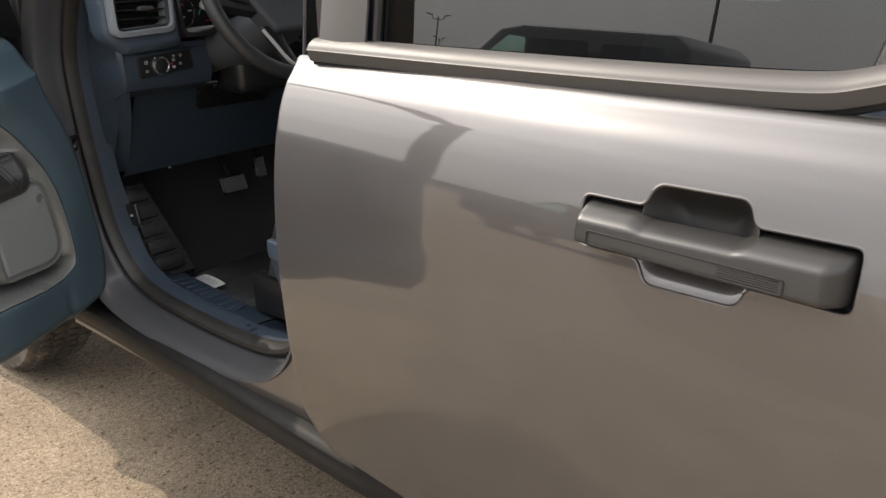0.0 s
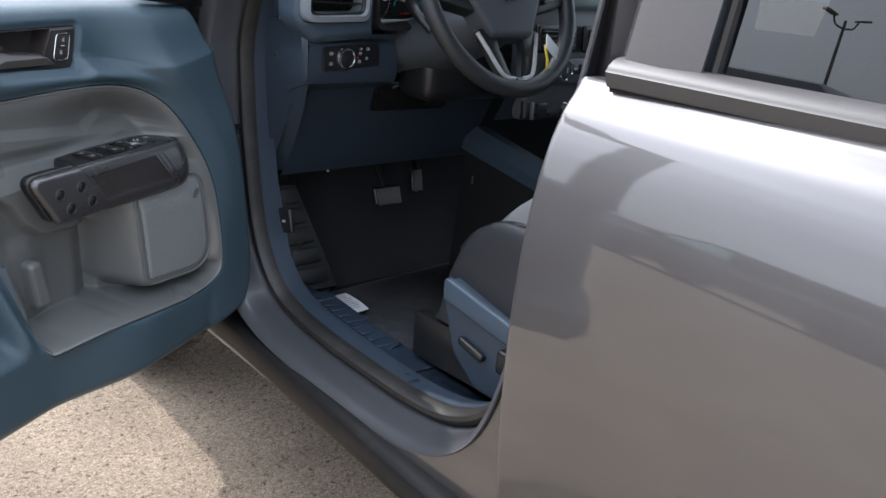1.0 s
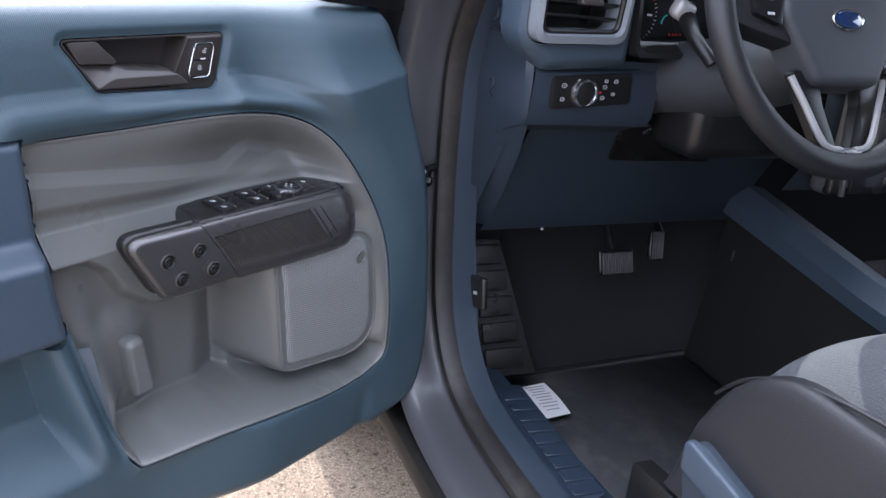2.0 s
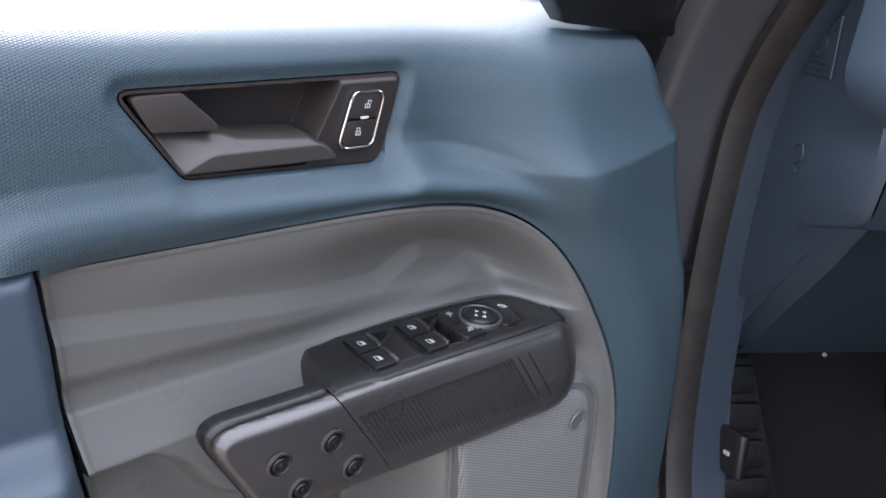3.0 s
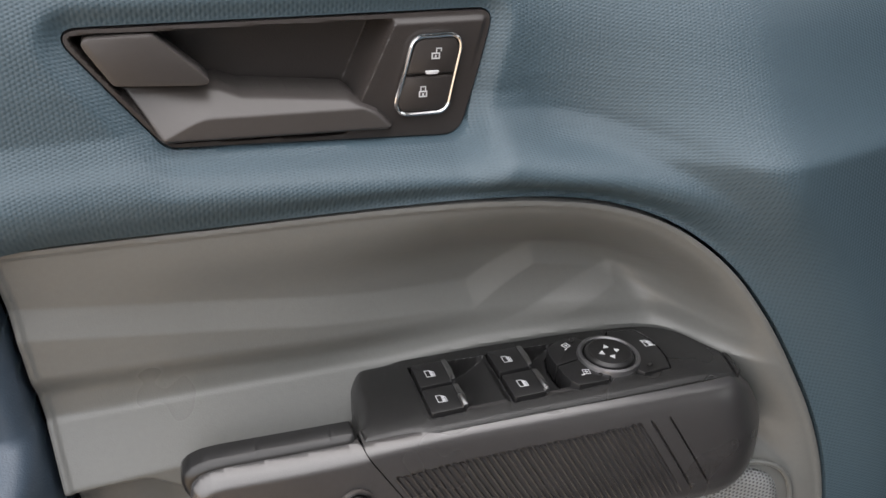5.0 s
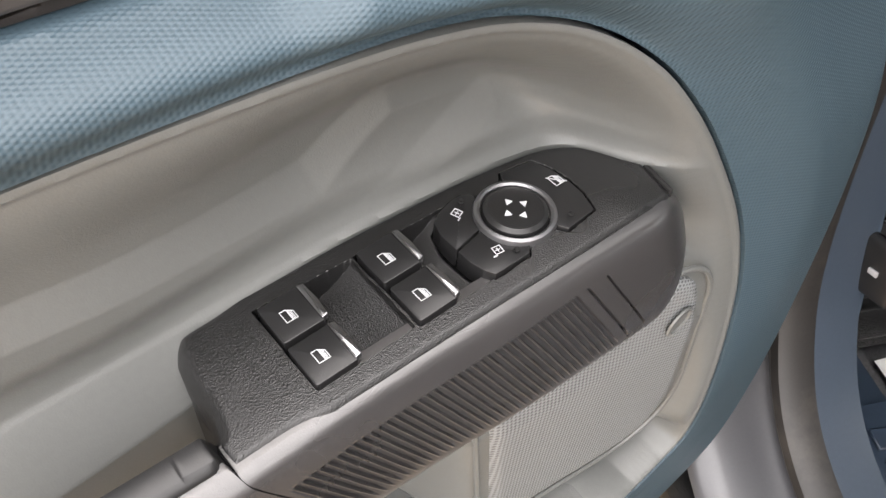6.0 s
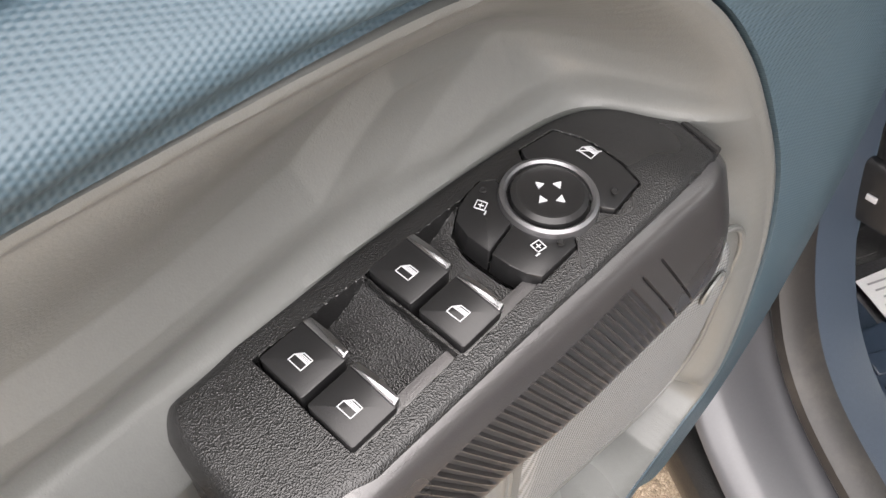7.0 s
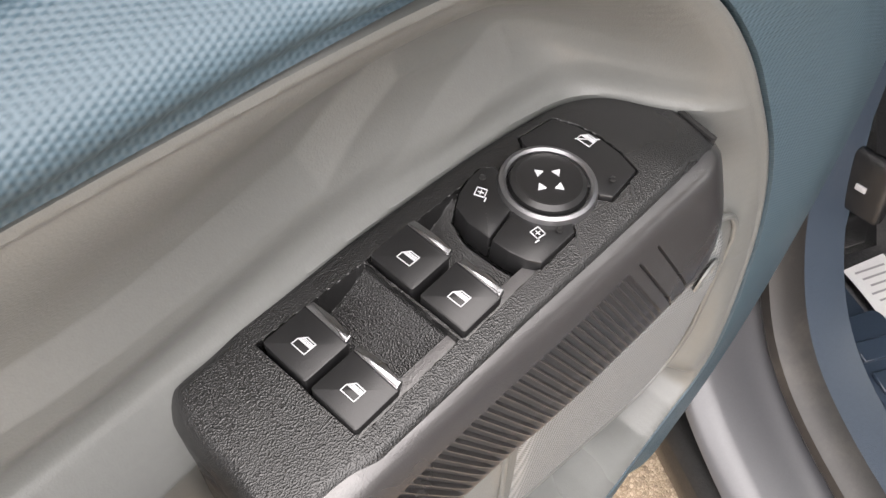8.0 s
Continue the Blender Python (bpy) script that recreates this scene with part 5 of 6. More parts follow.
# air vent: thick rounded bezel, dark box, slats and a tab
VX, VZ = 1.030, 1.172
outer, inner = [(VX - 0.078, VZ + 0.070), (VX + 0.078, VZ + 0.070), (VX + 0.078, VZ - 0.066), (VX - 0.074, VZ - 0.072)], [(VX - 0.066, VZ + 0.056), (VX + 0.068, VZ + 0.056), (VX + 0.066, VZ - 0.052), (VX - 0.062, VZ - 0.058)]
ro, ri = rounded(outer, 0.022, 5), rounded(inner, 0.016, 5)
vent = part("vent_bezel", loft([[(x, y + 0.02 * (1.17 - z), z) for x, z in pts] for pts, y in ((ro, 1.765), (ro, 1.722), ([(VX + (x - VX) * 0.985, VZ + (z - VZ) * 0.985) for x, z in ro], 1.708), ([(VX + (x - VX) * 1.05, VZ + (z - VZ) * 1.05) for x, z in ri], 1.705), (ri, 1.712), ([(VX + (x - VX) * 0.94, VZ + (z - VZ) * 0.94) for x, z in ri], 1.75))], True), VENT, dash, "pale blue grey vent bezel")
part("vent_ring", tube([(x, 1.716 + 0.02 * (1.17 - z), z) for x, z in [(VX + (x - VX) * 0.97, VZ + (z - VZ) * 0.97) for x, z in ri]], 0.0045, 8, True), BLACK_SATIN, vent)
part("vent_box", plate(ri[::-1], 0.004, pose(0, 1.765, 0, 90), 0), BLACK_DEEP, vent)
for k in range(5):
    part("slat", block((0.124, 0.028, 0.0035), (VX + 0.002, 1.737, VZ + 0.038 - 0.0185 * k), (-14, 0, 0), 0.001, 1), BLACK_SATIN, vent)
part("vane", block((0.004, 0.02, 0.09), (VX + 0.03, 1.752, VZ), (0, 0, 10), 0.001, 1), BLACK_SATIN, vent)
part("tab", block((0.036, 0.014, 0.010), (VX + 0.010, 1.716, VZ - 0.012), (-8, 0, 0), 0.003), BEZEL2, vent)
SIDE = ((0.991, 1.82, 1.24), (0.991, 1.79, 1.17), (0.991, 1.765, 1.10), (0.990, 1.752, 1.062), (0.990, 1.749, 1.04), (0.992, 1.752, 1.0), (0.998, 1.758, 0.978), (1.010, 1.785, 0.945), (1.018, 1.80, 0.92), (1.042, 1.87, 0.83), (1.045, 1.915, 0.755))
part("side_panel", loft([[(x, y, z), (x - 0.008, y + 0.010, z), (0.986, max(y + 0.03, 1.90), z), (0.985, 1.99, z)] for x, y, z in SIDE]), DASH_SHADE, dash, "blue plastic end of dashboard")
# embossed airbag mark and a smaller one below it
MARK = [(1.904, 1.145), (1.856, 1.148), (1.846, 1.0925), (1.890, 1.092)]
part("embossed_frame", tube([(0.9832, y, z) for y, z in MARK], 0.0013, 6, True), DASH_SHADE, dash)
part("embossed_ring", tube([(0.9832, 1.874 + 0.009 * math.cos(0.4 * k), 1.119 + 0.009 * math.sin(0.4 * k)) for k in range(16)], 0.0012, 6, True), DASH_SHADE, dash)
for (ya, yb, z) in ((1.862, 1.893, 1.139), (1.860, 1.890, 1.134), (1.856, 1.884, 1.104), (1.855, 1.880, 1.099)):
    part("embossed_bar", tube([(0.9832, ya, z), (0.9832, yb, z)], 0.0013, 6), DASH_SHADE, dash)
part("embossed_mark", tube(spline([(0.9832, 1.866, 1.020), (0.9832, 1.856, 1.026), (0.9832, 1.850, 1.014), (0.9832, 1.860, 1.004), (0.9832, 1.850, 0.998)], 4), 0.0012, 6), DASH_SHADE, dash)
# headlamp switch
pod_sw = part("switch_panel", plate(rounded([(1.018, 1.052), (1.158, 1.062), (1.163, 1.016), (1.022, 1.004)], 0.008), 0.006, pose(0, 1.748, 0, 90), 0.0015), BLACK_SATIN, dash, "black headlamp switch panel")
part("light_knob", lathe([(0.0, 0.007), (0.015, 0.007), (0.0165, 0.006), (0.017, 0)], pose(1.076, 1.7435, 1.030, 90), 32), BLACK_SATIN, pod_sw)
part("knob_rim", lathe([(0.0160, 0.006), (0.0175, 0.0085), (0.0205, 0.0075), (0.0222, 0.003), (0.0225, 0.0)], pose(1.076, 1.7435, 1.030, 90), 36), CHROME, pod_sw, "chrome knob rim")
for x, z, w in ((1.040, 1.040, 0.008), (1.040, 1.020, 0.007), (1.064, 1.048, 0.004), (1.112, 1.049, 0.006), (1.111, 1.040, 0.007), (1.110, 1.024, 0.007), (1.130, 1.049, 0.007), (1.128, 1.030, 0.006)):
    part("symbol", tube([(x - w / 2, 1.7413, z - w * 0.3), (x + w * 0.1, 1.7413, z - w * 0.38), (x + w * 0.45, 1.7413, z), (x + w * 0.1, 1.7413, z + w * 0.38), (x - w / 2, 1.7413, z + w * 0.3)], 0.0005, 5, True), WHITE, pod_sw)
    part("symbol", block((w * 0.3, 0.0006, 0.0007), (x - w * 0.05, 1.7413, z), bevel=0), WHITE, pod_sw)
part("red_mark", block((0.004, 0.0006, 0.003), (1.104, 1.7412, 1.032), bevel=0), RED, pod_sw)
for z in (0.735,):
    for x in (1.168,):
        part("bolt", lathe([(0, 0.004), (0.0025, 0.003), (0.003, 0)], pose(x, 1.922, z + 0.006, 90), 10), INK, dash)
part("edge_wire", tube(spline([(1.18, 1.935, 0.737), (1.26, 1.94, 0.742), (1.34, 1.945, 0.744), (1.42, 1.95, 0.752), (1.55, 1.95, 0.757)], 4), 0.004, 6), BLACK_SATIN, dash)
# gauge cluster
cluster = part("instrument_panel", plate(rounded([(1.128, 1.245), (1.415, 1.245), (1.415, 1.118), (1.150, 1.112)], 0.02), 0.004, pose(0, 1.772, 0, 90), 0), GAUGE, dash, "dark instrument panel")
part("cluster_shroud", loft([[(x, y, z) for x, z in rounded([(1.124 - k, 1.25 + k), (1.42 + k, 1.25 + k), (1.42 + k, 1.112 - k), (1.146 - k, 1.106 - k)], 0.02, 4)] for y, k in ((1.77, 0), (1.715, 0.008), (1.712, 0.016), (1.75, 0.020))], True), BLACK_SATIN, dash)
for k in range(19):
    a = math.radians(75 - 9 * k)
    w = 0.0048 if k % 3 == 0 else 0.0028
    part("dial_tick", block((w, 0.0006, 0.0008), (1.158 + 0.039 * math.cos(a), 1.7670, 1.143 + 0.039 * math.sin(a)), (0, -math.degrees(a), 0), 0), RED if k == 4 else WHITE, cluster)
for x, z, w, m in ((1.166, 1.160, 0.006, RED), (1.185, 1.146, 0.009, WHITE), (1.168, 1.132, 0.006, WHITE), (1.230, 1.120, 0.003, RED), (1.237, 1.1203, 0.003, RED), (1.244, 1.1206, 0.003, RED), (1.251, 1.1209, 0.003, RED)):
    part("reading", block((w, 0.0006, 0.0028), (x, 1.7670, z), bevel=0), m, cluster)
for cx, turn in ((1.222, 150), (1.268, 30)):
    part("teal_arc", tube([(cx + 0.012 * math.cos(math.radians(turn + 8 * k - 40)), 1.7666, 1.137 + 0.012 * math.sin(math.radians(turn + 8 * k - 40))) for k in range(11)], 0.0010, 5), TEAL, cluster)
# column shroud, stalk, storage opening
part("under_column", block((0.30, 0.12, 0.12), (1.40, 1.74, 1.0), (0, 0, 0), 0.03), BLACK_SATIN, dash)
part("column_shroud", loft([[(1.29 + 0.085 * math.cos(a) * s, y + 0.01 * math.sin(a), z0 + 0.06 * math.sin(a) * s) for a in [2 * math.pi * i / 20 for i in range(20)]] for y, z0, s in ((1.80, 1.045, 1.0), (1.68, 1.075, 0.98), (1.58, 1.115, 0.90), (1.53, 1.14, 0.78))], True), HUB, dash, "dark grey steering column shroud")
part("stalk", tube([(1.20, 1.63, 1.10), (1.185, 1.66, 1.13), (1.200, 1.70, 1.150)], [0.009, 0.010, 0.013], 10), BLACK_SATIN, dash)
part("stalk_end", block((0.036, 0.024, 0.030), (1.209, 1.725, 1.160), (10, 20, 0), 0.009), BEZEL4, dash)
cubby = part("storage_opening", plate(rounded([(1.208, 0.030), (1.452, 0.030), (1.452, -0.052), (1.222, -0.048)], 0.014), 0.006, pose(0, 1.826, 0.940, 118.6), 0.002), BLACK_SATIN, dash, "black storage opening below the column")
part("opening_clip", tube([(1.30, 1.800, 0.955), (1.315, 1.798, 0.940), (1.34, 1.798, 0.948)], 0.003, 6), BEZEL3, cubby)
for x, z in ((1.26, 0.958), (1.30, 0.972), (1.33, 0.980)):
    part("opening_bar", block((0.016, 0.003, 0.005), (x, 1.803, z), (0, -20, 0), 0.001), BEZEL3, cubby)

# ---- centre stack ----
stack = thing("centre_stack", "dark centre stack with vents and climate knobs", "dashboard")
part("panel", block((0.36, 0.05, 0.30), (1.66, 1.640, 1.055), (-6, 0, 0), 0.015), STACK, stack)
part("screen_frame", block((0.34, 0.02, 0.05), (1.66, 1.600, 1.185), (-6, 0, 0), 0.008), SCREEN, stack, "pale teal lower edge of a screen")
for x in (1.56, 1.725):
    v = part("vent_frame", block((0.135, 0.012, 0.062), (x, 1.607, 1.092), (-6, 0, 0), 0.012), BLACK, stack)
    part("vent_opening", block((0.115, 0.006, 0.044), (x, 1.602, 1.092), (-6, 0, 0), 0.008), BLACK_DEEP, v)
    for k in range(4):
        part("slat", block((0.108, 0.012, 0.003), (x, 1.598, 1.078 + 0.0095 * k), (-20, 0, 0), 0.001, 1), BEZEL, v)
part("climate_panel", block((0.27, 0.012, 0.060), (1.67, 1.598, 1.020), (-6, 0, 0), 0.008), STACK, stack)
for x in (1.572, 1.755):
    k = part("climate_knob", lathe([(0, 0.022), (0.017, 0.022), (0.020, 0.018), (0.021, 0)], pose(x, 1.594, 1.022, 84), 28), BLACK_SATIN, stack)
    part("knob_rim", lathe([(0.018, 0.021), (0.0205, 0.0235), (0.0225, 0.020), (0.023, 0)], pose(x, 1.594, 1.022, 84), 28), CHROME, k)
    part("knob_mark", block((0.003, 0.001, 0.012), (x, 1.5705, 1.026), bevel=0), WHITE, k)
for k in range(4):
    part("climate_button", block((0.024, 0.006, 0.024), (1.622 + 0.031 * k, 1.591, 1.024), (-6, 0, 0), 0.002), BLACK_SATIN, stack)
    part("button_symbol", block((0.012, 0.0006, 0.005), (1.622 + 0.031 * k, 1.5865, 1.026), (-6, 0, 0), 0), WHITE, stack)
part("socket_panel", block((0.20, 0.02, 0.045), (1.58, 1.612, 0.932), (-6, 0, 0), 0.006), BLACK, stack)
part("usb_port", block((0.035, 0.006, 0.030), (1.535, 1.600, 0.932), (-6, 0, 0), 0.003), BLACK_SATIN, stack)
part("socket_trim", block((0.006, 0.008, 0.040), (1.500, 1.598, 0.930), (-6, 0, 0), 0.001), BEZEL3, stack)
part("start_socket", lathe([(0, 0.004), (0.008, 0.004), (0.010, 0.008), (0.012, 0.007), (0.0125, 0)], pose(1.610, 1.602, 0.934, 84), 20), CHROME_DULL, stack)
console = thing("centre_console", "dark blue centre console beside footwell", "console")
part("side", loft([[(1.60, 1.92, 0.42), (1.60, 1.90, 0.79), (1.64, 1.88, 0.825)], [(1.58, 1.55, 0.42), (1.58, 1.55, 0.735), (1.64, 1.55, 0.765)], [(1.57, 0.9, 0.42), (1.57, 0.9, 0.66), (1.62, 0.9, 0.69)]]), BLACK_DEEP, console)
part("side_rail", loft([[(1.59, 1.91, 0.765), (1.585, 1.90, 0.80), (1.61, 1.89, 0.83), (1.65, 1.88, 0.825)], [(1.57, 1.55, 0.715), (1.565, 1.55, 0.745), (1.595, 1.55, 0.772), (1.64, 1.55, 0.765)], [(1.56, 1.0, 0.65), (1.555, 1.0, 0.68), (1.585, 1.0, 0.70), (1.63, 1.0, 0.69)]]), BLUE_HARD, console, "blue console rail")
part("top", block((0.22, 0.8, 0.04), (1.70, 1.25, 0.72), (4, 0, 0), 0.01), BLACK, console)
part("wall_dot", block((0.002, 0.006, 0.022), (1.5965, 1.86, 0.688), bevel=0.0005), BEZEL3, console)

# ---- steering wheel ----
WHEEL = pose(1.236, 1.485, 1.190, 65, 0, 0)
wheel = thing("steering_wheel", "black leather steering wheel with grey hub", "steering wheel", WHEEL)
R = 0.186
part("rim", tube([(R * math.cos(2 * math.pi * k / 64), R * math.sin(2 * math.pi * k / 64), 0) for k in range(64)], 0.0165, 16, True), LEATHER, wheel)
hub = rounded([(-0.095, 0.060), (0.095, 0.060), (0.100, -0.01), (0.052, -0.090), (-0.052, -0.090), (-0.100, -0.01)], 0.022, 6)
part("hub", plate(hub, 0.045, pose(0, 0, -0.03), 0.012, 4), HUB, wheel, "dark blue grey airbag cover")
part("badge", lathe([(0, 0.003), (0.018, 0.003), (0.021, 0.001), (0.0215, 0)], pose(0, -0.012, 0.015) @ Matrix.Diagonal((1.2, 0.55, 1, 1)), 32), BADGE, wheel, "oval chrome and blue badge")
part("badge_rim", tube([(0.0255 * math.cos(2 * math.pi * k / 32), -0.012 + 0.0115 * math.sin(2 * math.pi * k / 32), 0.0165) for k in range(32)], 0.0015, 6, True), CHROME, wheel)
for s in (-1, 1):
    part("spoke", plate(rounded([(s * 0.07, 0.045), (s * 0.180, 0.035), (s * 0.180, -0.020), (s * 0.07, -0.045)][::s], 0.01), 0.030, pose(0, 0, -0.026), 0.006), LEATHER, wheel)
    part("thumb_buttons", plate(rounded([(s * 0.092, 0.035), (s * 0.145, 0.030), (s * 0.145, -0.012), (s * 0.104, -0.025)][::s], 0.006), 0.012, pose(0, 0, 0.0), 0.002), BLACK_SATIN, wheel)
    for k in range(3):
        part("button_mark", block((0.010, 0.003, 0.001), (s * 0.122, 0.022 - 0.017 * k, 0.0125), bevel=0), WHITE, wheel)
    web = part("lower_spoke", plate(rounded([(s * 0.078, -0.070), (s * 0.066, -0.105), (s * 0.036, -0.172), (s * 0.008, -0.172), (s * 0.030, -0.110), (s * 0.034, -0.070)][::s], 0.005), 0.014, pose(0, 0, -0.016), 0.003), BLACK_SATIN, wheel, "black lower spoke with silver edge")
    part("spoke_edge", tube(spline([(s * 0.080, -0.078, -0.003), (s * 0.066, -0.108, 0.000), (s * 0.040, -0.158, 0.003), (s * 0.012, -0.166, 0.003)], 5), 0.0042, 8), BEZEL4, web, "satin silver spoke edge")
part("spoke_bridge", block((0.05, 0.010, 0.008), (0, -0.168, 0.002), (0, 0, 0), 0.004), CHROME_DULL, wheel)
tag = thing("key_tag", "white paper tag on yellow tie at steering wheel", "tag")
part("tag", block((0.060, 0.002, 0.030), (1.335, 1.425, 1.095), (-20, 28, 10), 0.0005), PAPER, tag)
part("tie", tube([(1.318, 1.43, 1.10), (1.318, 1.42, 1.075), (1.322, 1.42, 1.05), (1.312, 1.43, 1.03)], 0.003, 6), YELLOW, tag, "yellow tie")

# ---- driver's seat ----
seat = thing("driver_seat", "dark fabric driver's seat with blue grey side shield", "car seat")


def cushion(name, x0, x1, y0, y1, z0, z1, material, front=0.10, crown=0.02, label=""):
    rows = []
    n, m = 34, 30
    for i in range(n + 1):
        v = i / n
        y = y0 + (y1 - y0) * v
        drop = max(0.0, (y - (y1 - front)) / front)
        top = z1 - (z1 - z0) * (1 - math.sqrt(max(0.0, 1 - drop**2.4)))
        row = []
        for k in range(m + 1):
            u = k / m
            a = abs(2 * u - 1)
            row.append((x0 + (x1 - x0) * u, y, z0 + (top - z0) * (1 - a**5.0) + crown * (a**2) * (1 - a**8) * (1 - drop)))
        rows.append(row)
    return part(name, loft(rows), material, seat, label)


cushion("cushion", 1.084, 1.475, 0.85, 1.395, 0.640, 0.888, FABRIC, 0.24, 0.012, "grey quilted fabric seat cushion")
cushion("cushion_bolster", 1.062, 1.130, 0.85, 1.392, 0.60, 0.826, VINYL, 0.16, 0.0, "dark vinyl side bolster")
cushion("cushion_front", 1.07, 1.48, 1.25, 1.402, 0.58, 0.745, VINYL, 0.10, 0.0)
part("piping", tube(spline([(1.091, 0.95, 0.836), (1.091, 1.15, 0.836), (1.093, 1.27, 0.818), (1.096, 1.34, 0.782), (1.11, 1.39, 0.73)], 6), 0.0028, 6), VINYL, seat)
for k in range(7):
    part("quilt_seam", tube(spline([(1.15, 0.87 + 0.05 * k, 0.898), (1.27, 0.92 + 0.05 * k, 0.891), (1.40, 0.87 + 0.05 * k, 0.898)], 6), 0.002, 5), VINYL, seat)
SHIELD = rounded([(1.355, 0.700), (1.360, 0.640), (1.325, 0.555), (1.26, 0.510), (0.85, 0.510), (0.85, 0.650), (1.10, 0.645)], [0.02, 0.03, 0.04, 0.04, 0.02, 0.02, 0.05])
part("side_shield", plate(SHIELD, 0.030, pose(1.078, 0, 0) @ Matrix(((0, 0, -1, 0), (1, 0, 0, 0), (0, 1, 0, 0), (0, 0, 0, 1))), 0.010, 4), TRIM, seat, "dark blue seat side shield")
BAND = rounded([(1.358, 0.700), (1.355, 0.655), (1.10, 0.618), (0.85, 0.62), (0.85, 0.655), (1.10, 0.655)], 0.012)
part("shield_band", plate(BAND, 0.012, pose(1.052, 0, 0) @ Matrix(((0, 0, -1, 0), (1, 0, 0, 0), (0, 1, 0, 0), (0, 0, 0, 1))), 0.005, 3), BLUE_HARD, seat, "pale blue grey band")
part("seat_switch", block((0.014, 0.066, 0.016), (1.042, 1.270, 0.590), (12, 0, 0), 0.006), BLACK_SATIN, seat, "black power seat switch")
part("recline_switch", block((0.016, 0.030, 0.045), (1.042, 1.190, 0.598), (0, 0, 0), 0.007), BLACK_SATIN, seat)
part("rail_cover", block((0.035, 0.215, 0.092), (1.080, 1.345, 0.545), (-2, 0, 0), 0.005), BLACK_SATIN, seat, "black seat rail cover")
part("rail", block((0.38, 0.60, 0.05), (1.27, 1.10, 0.46), bevel=0.005), BLACK_SATIN, seat)
part("base", block((0.36, 0.58, 0.11), (1.27, 1.12, 0.535), bevel=0.01), BLACK, seat)
part("backrest", block((0.44, 0.12, 0.62), (1.28, 0.80, 1.03), (12, 0, 0), 0.05, 4), FABRIC, seat)

# ---- front wheel ----
car_wheel = thing("front_wheel", "dusty tyre on dark alloy front wheel", "wheel", pose(1.0, 2.67, 0.362, 0, -90, 0))
part("tyre", lathe([(0.235, 0.085), (0.30, 0.112), (0.345, 0.105), (0.358, 0.085), (0.362, 0.0), (0.358, -0.085), (0.345, -0.105), (0.30, -0.112), (0.235, -0.085)], Matrix(), 64), TYRE, car_wheel, "dusty black tyre")
bm = bmesh.new()
for k in range(72):
    for off in (-0.062, -0.022, 0.022, 0.062):
        b = block((0.010, 0.022, 0.032), (0.362, 0, off), (18 if off > 0 else -18, 0, 0), 0.002, 1)
        b.transform(Matrix.Rotation(2 * math.pi * (k + (0.5 if abs(off) > 0.03 else 0)) / 72, 4, "Z"))
        me = bpy.data.meshes.new("tmp")
        b.to_mesh(me), b.free()
        bm.from_mesh(me)
        bpy.data.meshes.remove(me)
tread = part("tread", bm, TYRE, car_wheel)
part("rim", lathe([(0.0, 0.06), (0.10, 0.065), (0.21, 0.05), (0.235, 0.085), (0.24, 0.0), (0.235, -0.085)], Matrix(), 48), RIM, car_wheel)

# ---- what the paint and glass mirror: a dark parked car, lamp posts and a far building ----
suv = thing("parked_car", "black parked sport utility vehicle across the lane", "car", pose(-7.6, 5.78, 0) @ Matrix.Diagonal((1.0, 1.18, 1.03, 1)))
BODY = rounded([(-1.9, 0.35), (-1.92, 1.05), (-1.80, 1.15), (2.0, 1.10), (2.15, 0.95), (2.2, 0.45), (1.9, 0.35)], 0.10, 4)
YZ = Matrix(((0, 0, 1, 0), (1, 0, 0, 0), (0, 1, 0, 0), (0, 0, 0, 1)))
part("body", plate(BODY[::-1], 1.84, pose(-0.92, 0, 0) @ YZ, 0.05, 2), CARBLACK, suv, "glossy black car body")
CABIN = rounded([(-1.80, 1.10), (-1.76, 1.70), (-1.62, 1.83), (0.05, 1.86), (0.35, 1.80), (1.05, 1.10)], 0.10, 4)
part("cabin", plate(CABIN[::-1], 1.62, pose(-0.81, 0, 0) @ YZ, 0.07, 2), CARBLACK, suv)
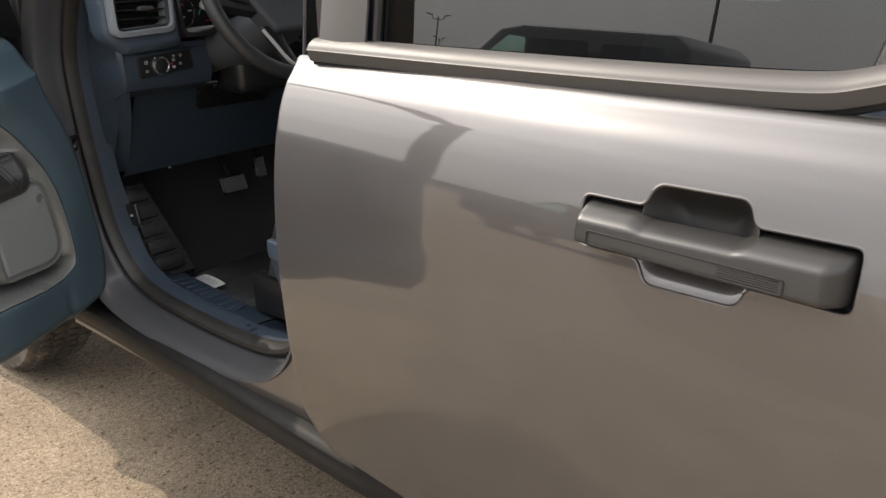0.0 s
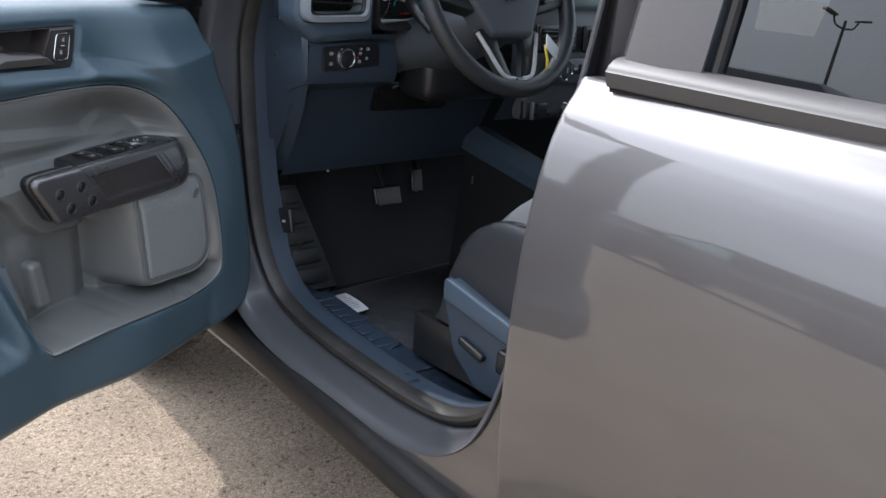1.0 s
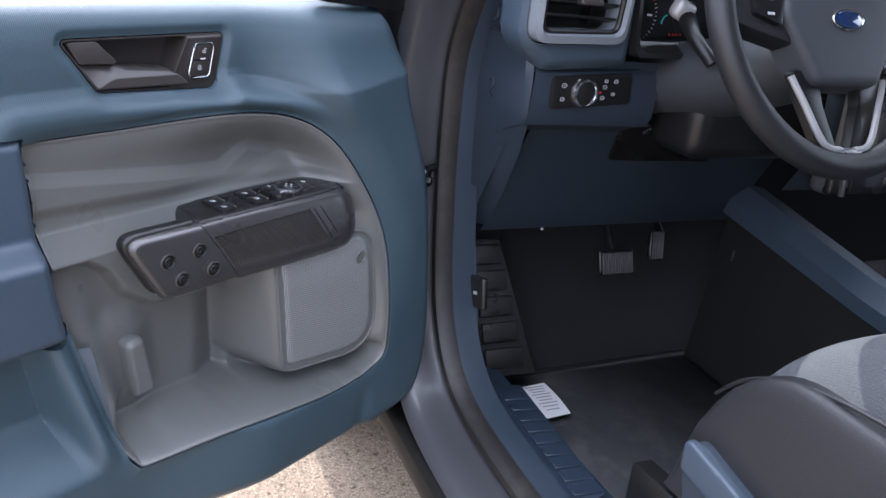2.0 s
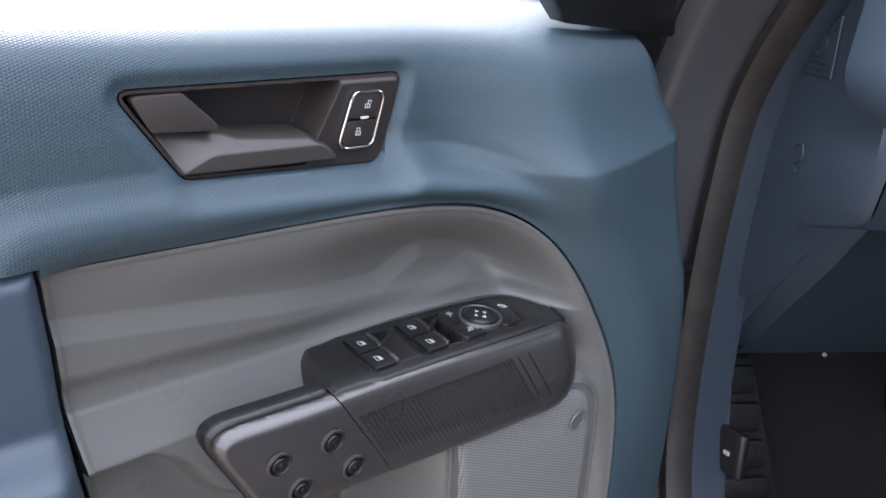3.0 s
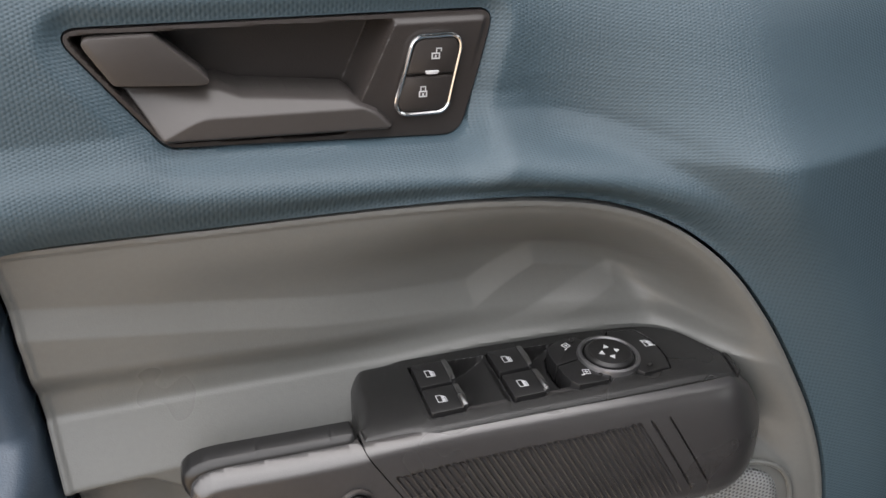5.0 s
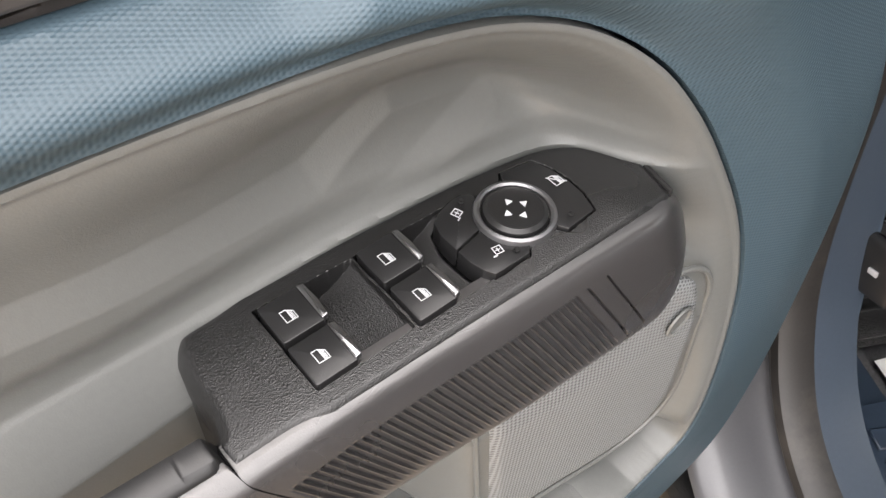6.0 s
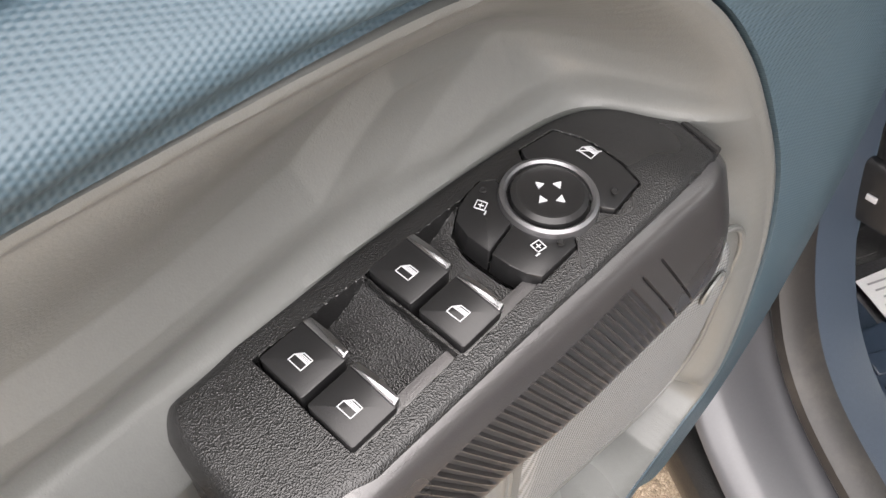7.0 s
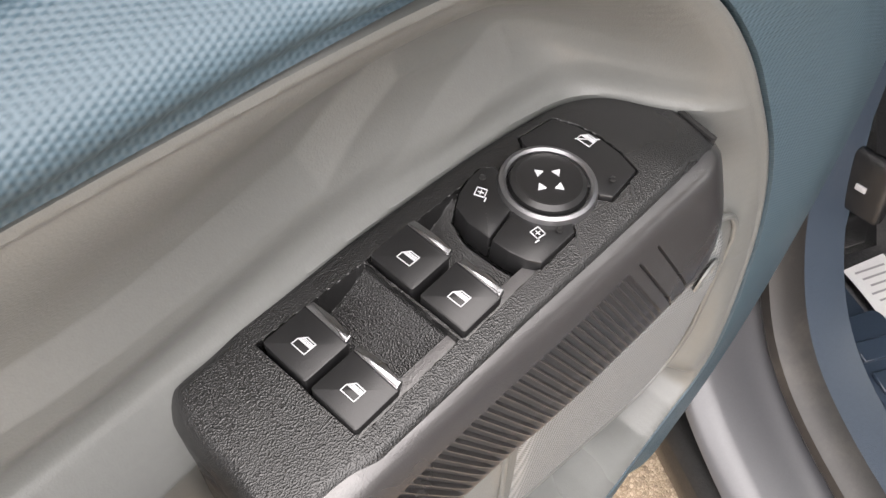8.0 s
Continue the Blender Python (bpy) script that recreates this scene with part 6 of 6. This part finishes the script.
for a, b, mm in (((-1.62, 1.16), (-0.90, 1.68), GLASS2), ((-0.82, 1.16), (-0.02, 1.70), GLASS2)):
    part("side_window", plate(rounded([(a[0], a[1]), (a[0] + 0.08, b[1]), (b[0], b[1]), (b[0], a[1])], 0.05), 0.012, pose(0.80, 0, 0) @ YZ, 0.002), mm, suv)
part("front_window", plate(rounded([(0.0, 1.16), (0.0, 1.70), (0.22, 1.72), (0.84, 1.18)], 0.05), 0.012, pose(0.80, 0, 0) @ YZ, 0.002), GLASS_LIT, suv, "green-tinted side glass, daylight through it put in its colour")
for y in (-1.35, 1.35):
    for x in (-0.80, 0.80):
        w = part("wheel", lathe([(0.0, 0.11), (0.22, 0.11), (0.34, 0.10), (0.37, 0.06), (0.37, -0.06), (0.34, -0.10), (0, -0.11)], pose(x, y, 0.37, 0, 90, 0), 32), TYRE, suv)
part("door_mirror", block((0.20, 0.10, 0.15), (1.00, 0.70, 1.22), (0, 0, 0), 0.04), CARBLACK, suv)


def lamp_post(x, y, h, turn):
    post = thing("street_lamp", "tall grey steel lamp post with two heads", "street lamp", pose(x, y, 0, 0, 0, turn), "lamp posts of the parking lot")
    part("pole", tube([(0, 0, 0), (0, 0, h * 0.5), (0, 0, h)], [0.16, 0.12, 0.09], 10), POST, post)
    part("foot", lathe([(0.35, 0), (0.35, 0.6), (0.30, 0.7), (0, 0.7)], Matrix(), 16), POST, post)
    for s in (-1, 1):
        part("arm", tube(spline([(0, 0, h - 0.5), (s * 0.7, 0, h - 0.35), (s * 1.0, 0, h + 0.1)], 5), 0.06, 8), POST, post)
        part("head", block((1.0, 0.45, 0.14), (s * 1.35, 0, h + 0.25), (0, -12 * s, 0), 0.05), POST, post)
    return post


for x, y, h, turn in ((-50.0, 21.5, 9.8, 25), (-92, 80, 10.4, 40), (-140, 120, 10.4, 10), (-85, -30, 10.0, 15)):
    lamp_post(x, y, h, turn)
hall = thing("far_building", "low pale building beyond the parking lot", "building", pose(-128, 122, 0, 0, 0, 45))
part("wall", block((46, 18, 6), (0, 0, 3), bevel=0.1), HALL, hall)
part("roof", block((47, 19, 0.5), (0, 0, 6.2), bevel=0.1), POST, hall)
for k in range(9):
    part("window", block((2.6, 0.2, 1.8), (-19 + 4.7 * k, -9.05, 3.2), bevel=0.02), GLASS2, hall)
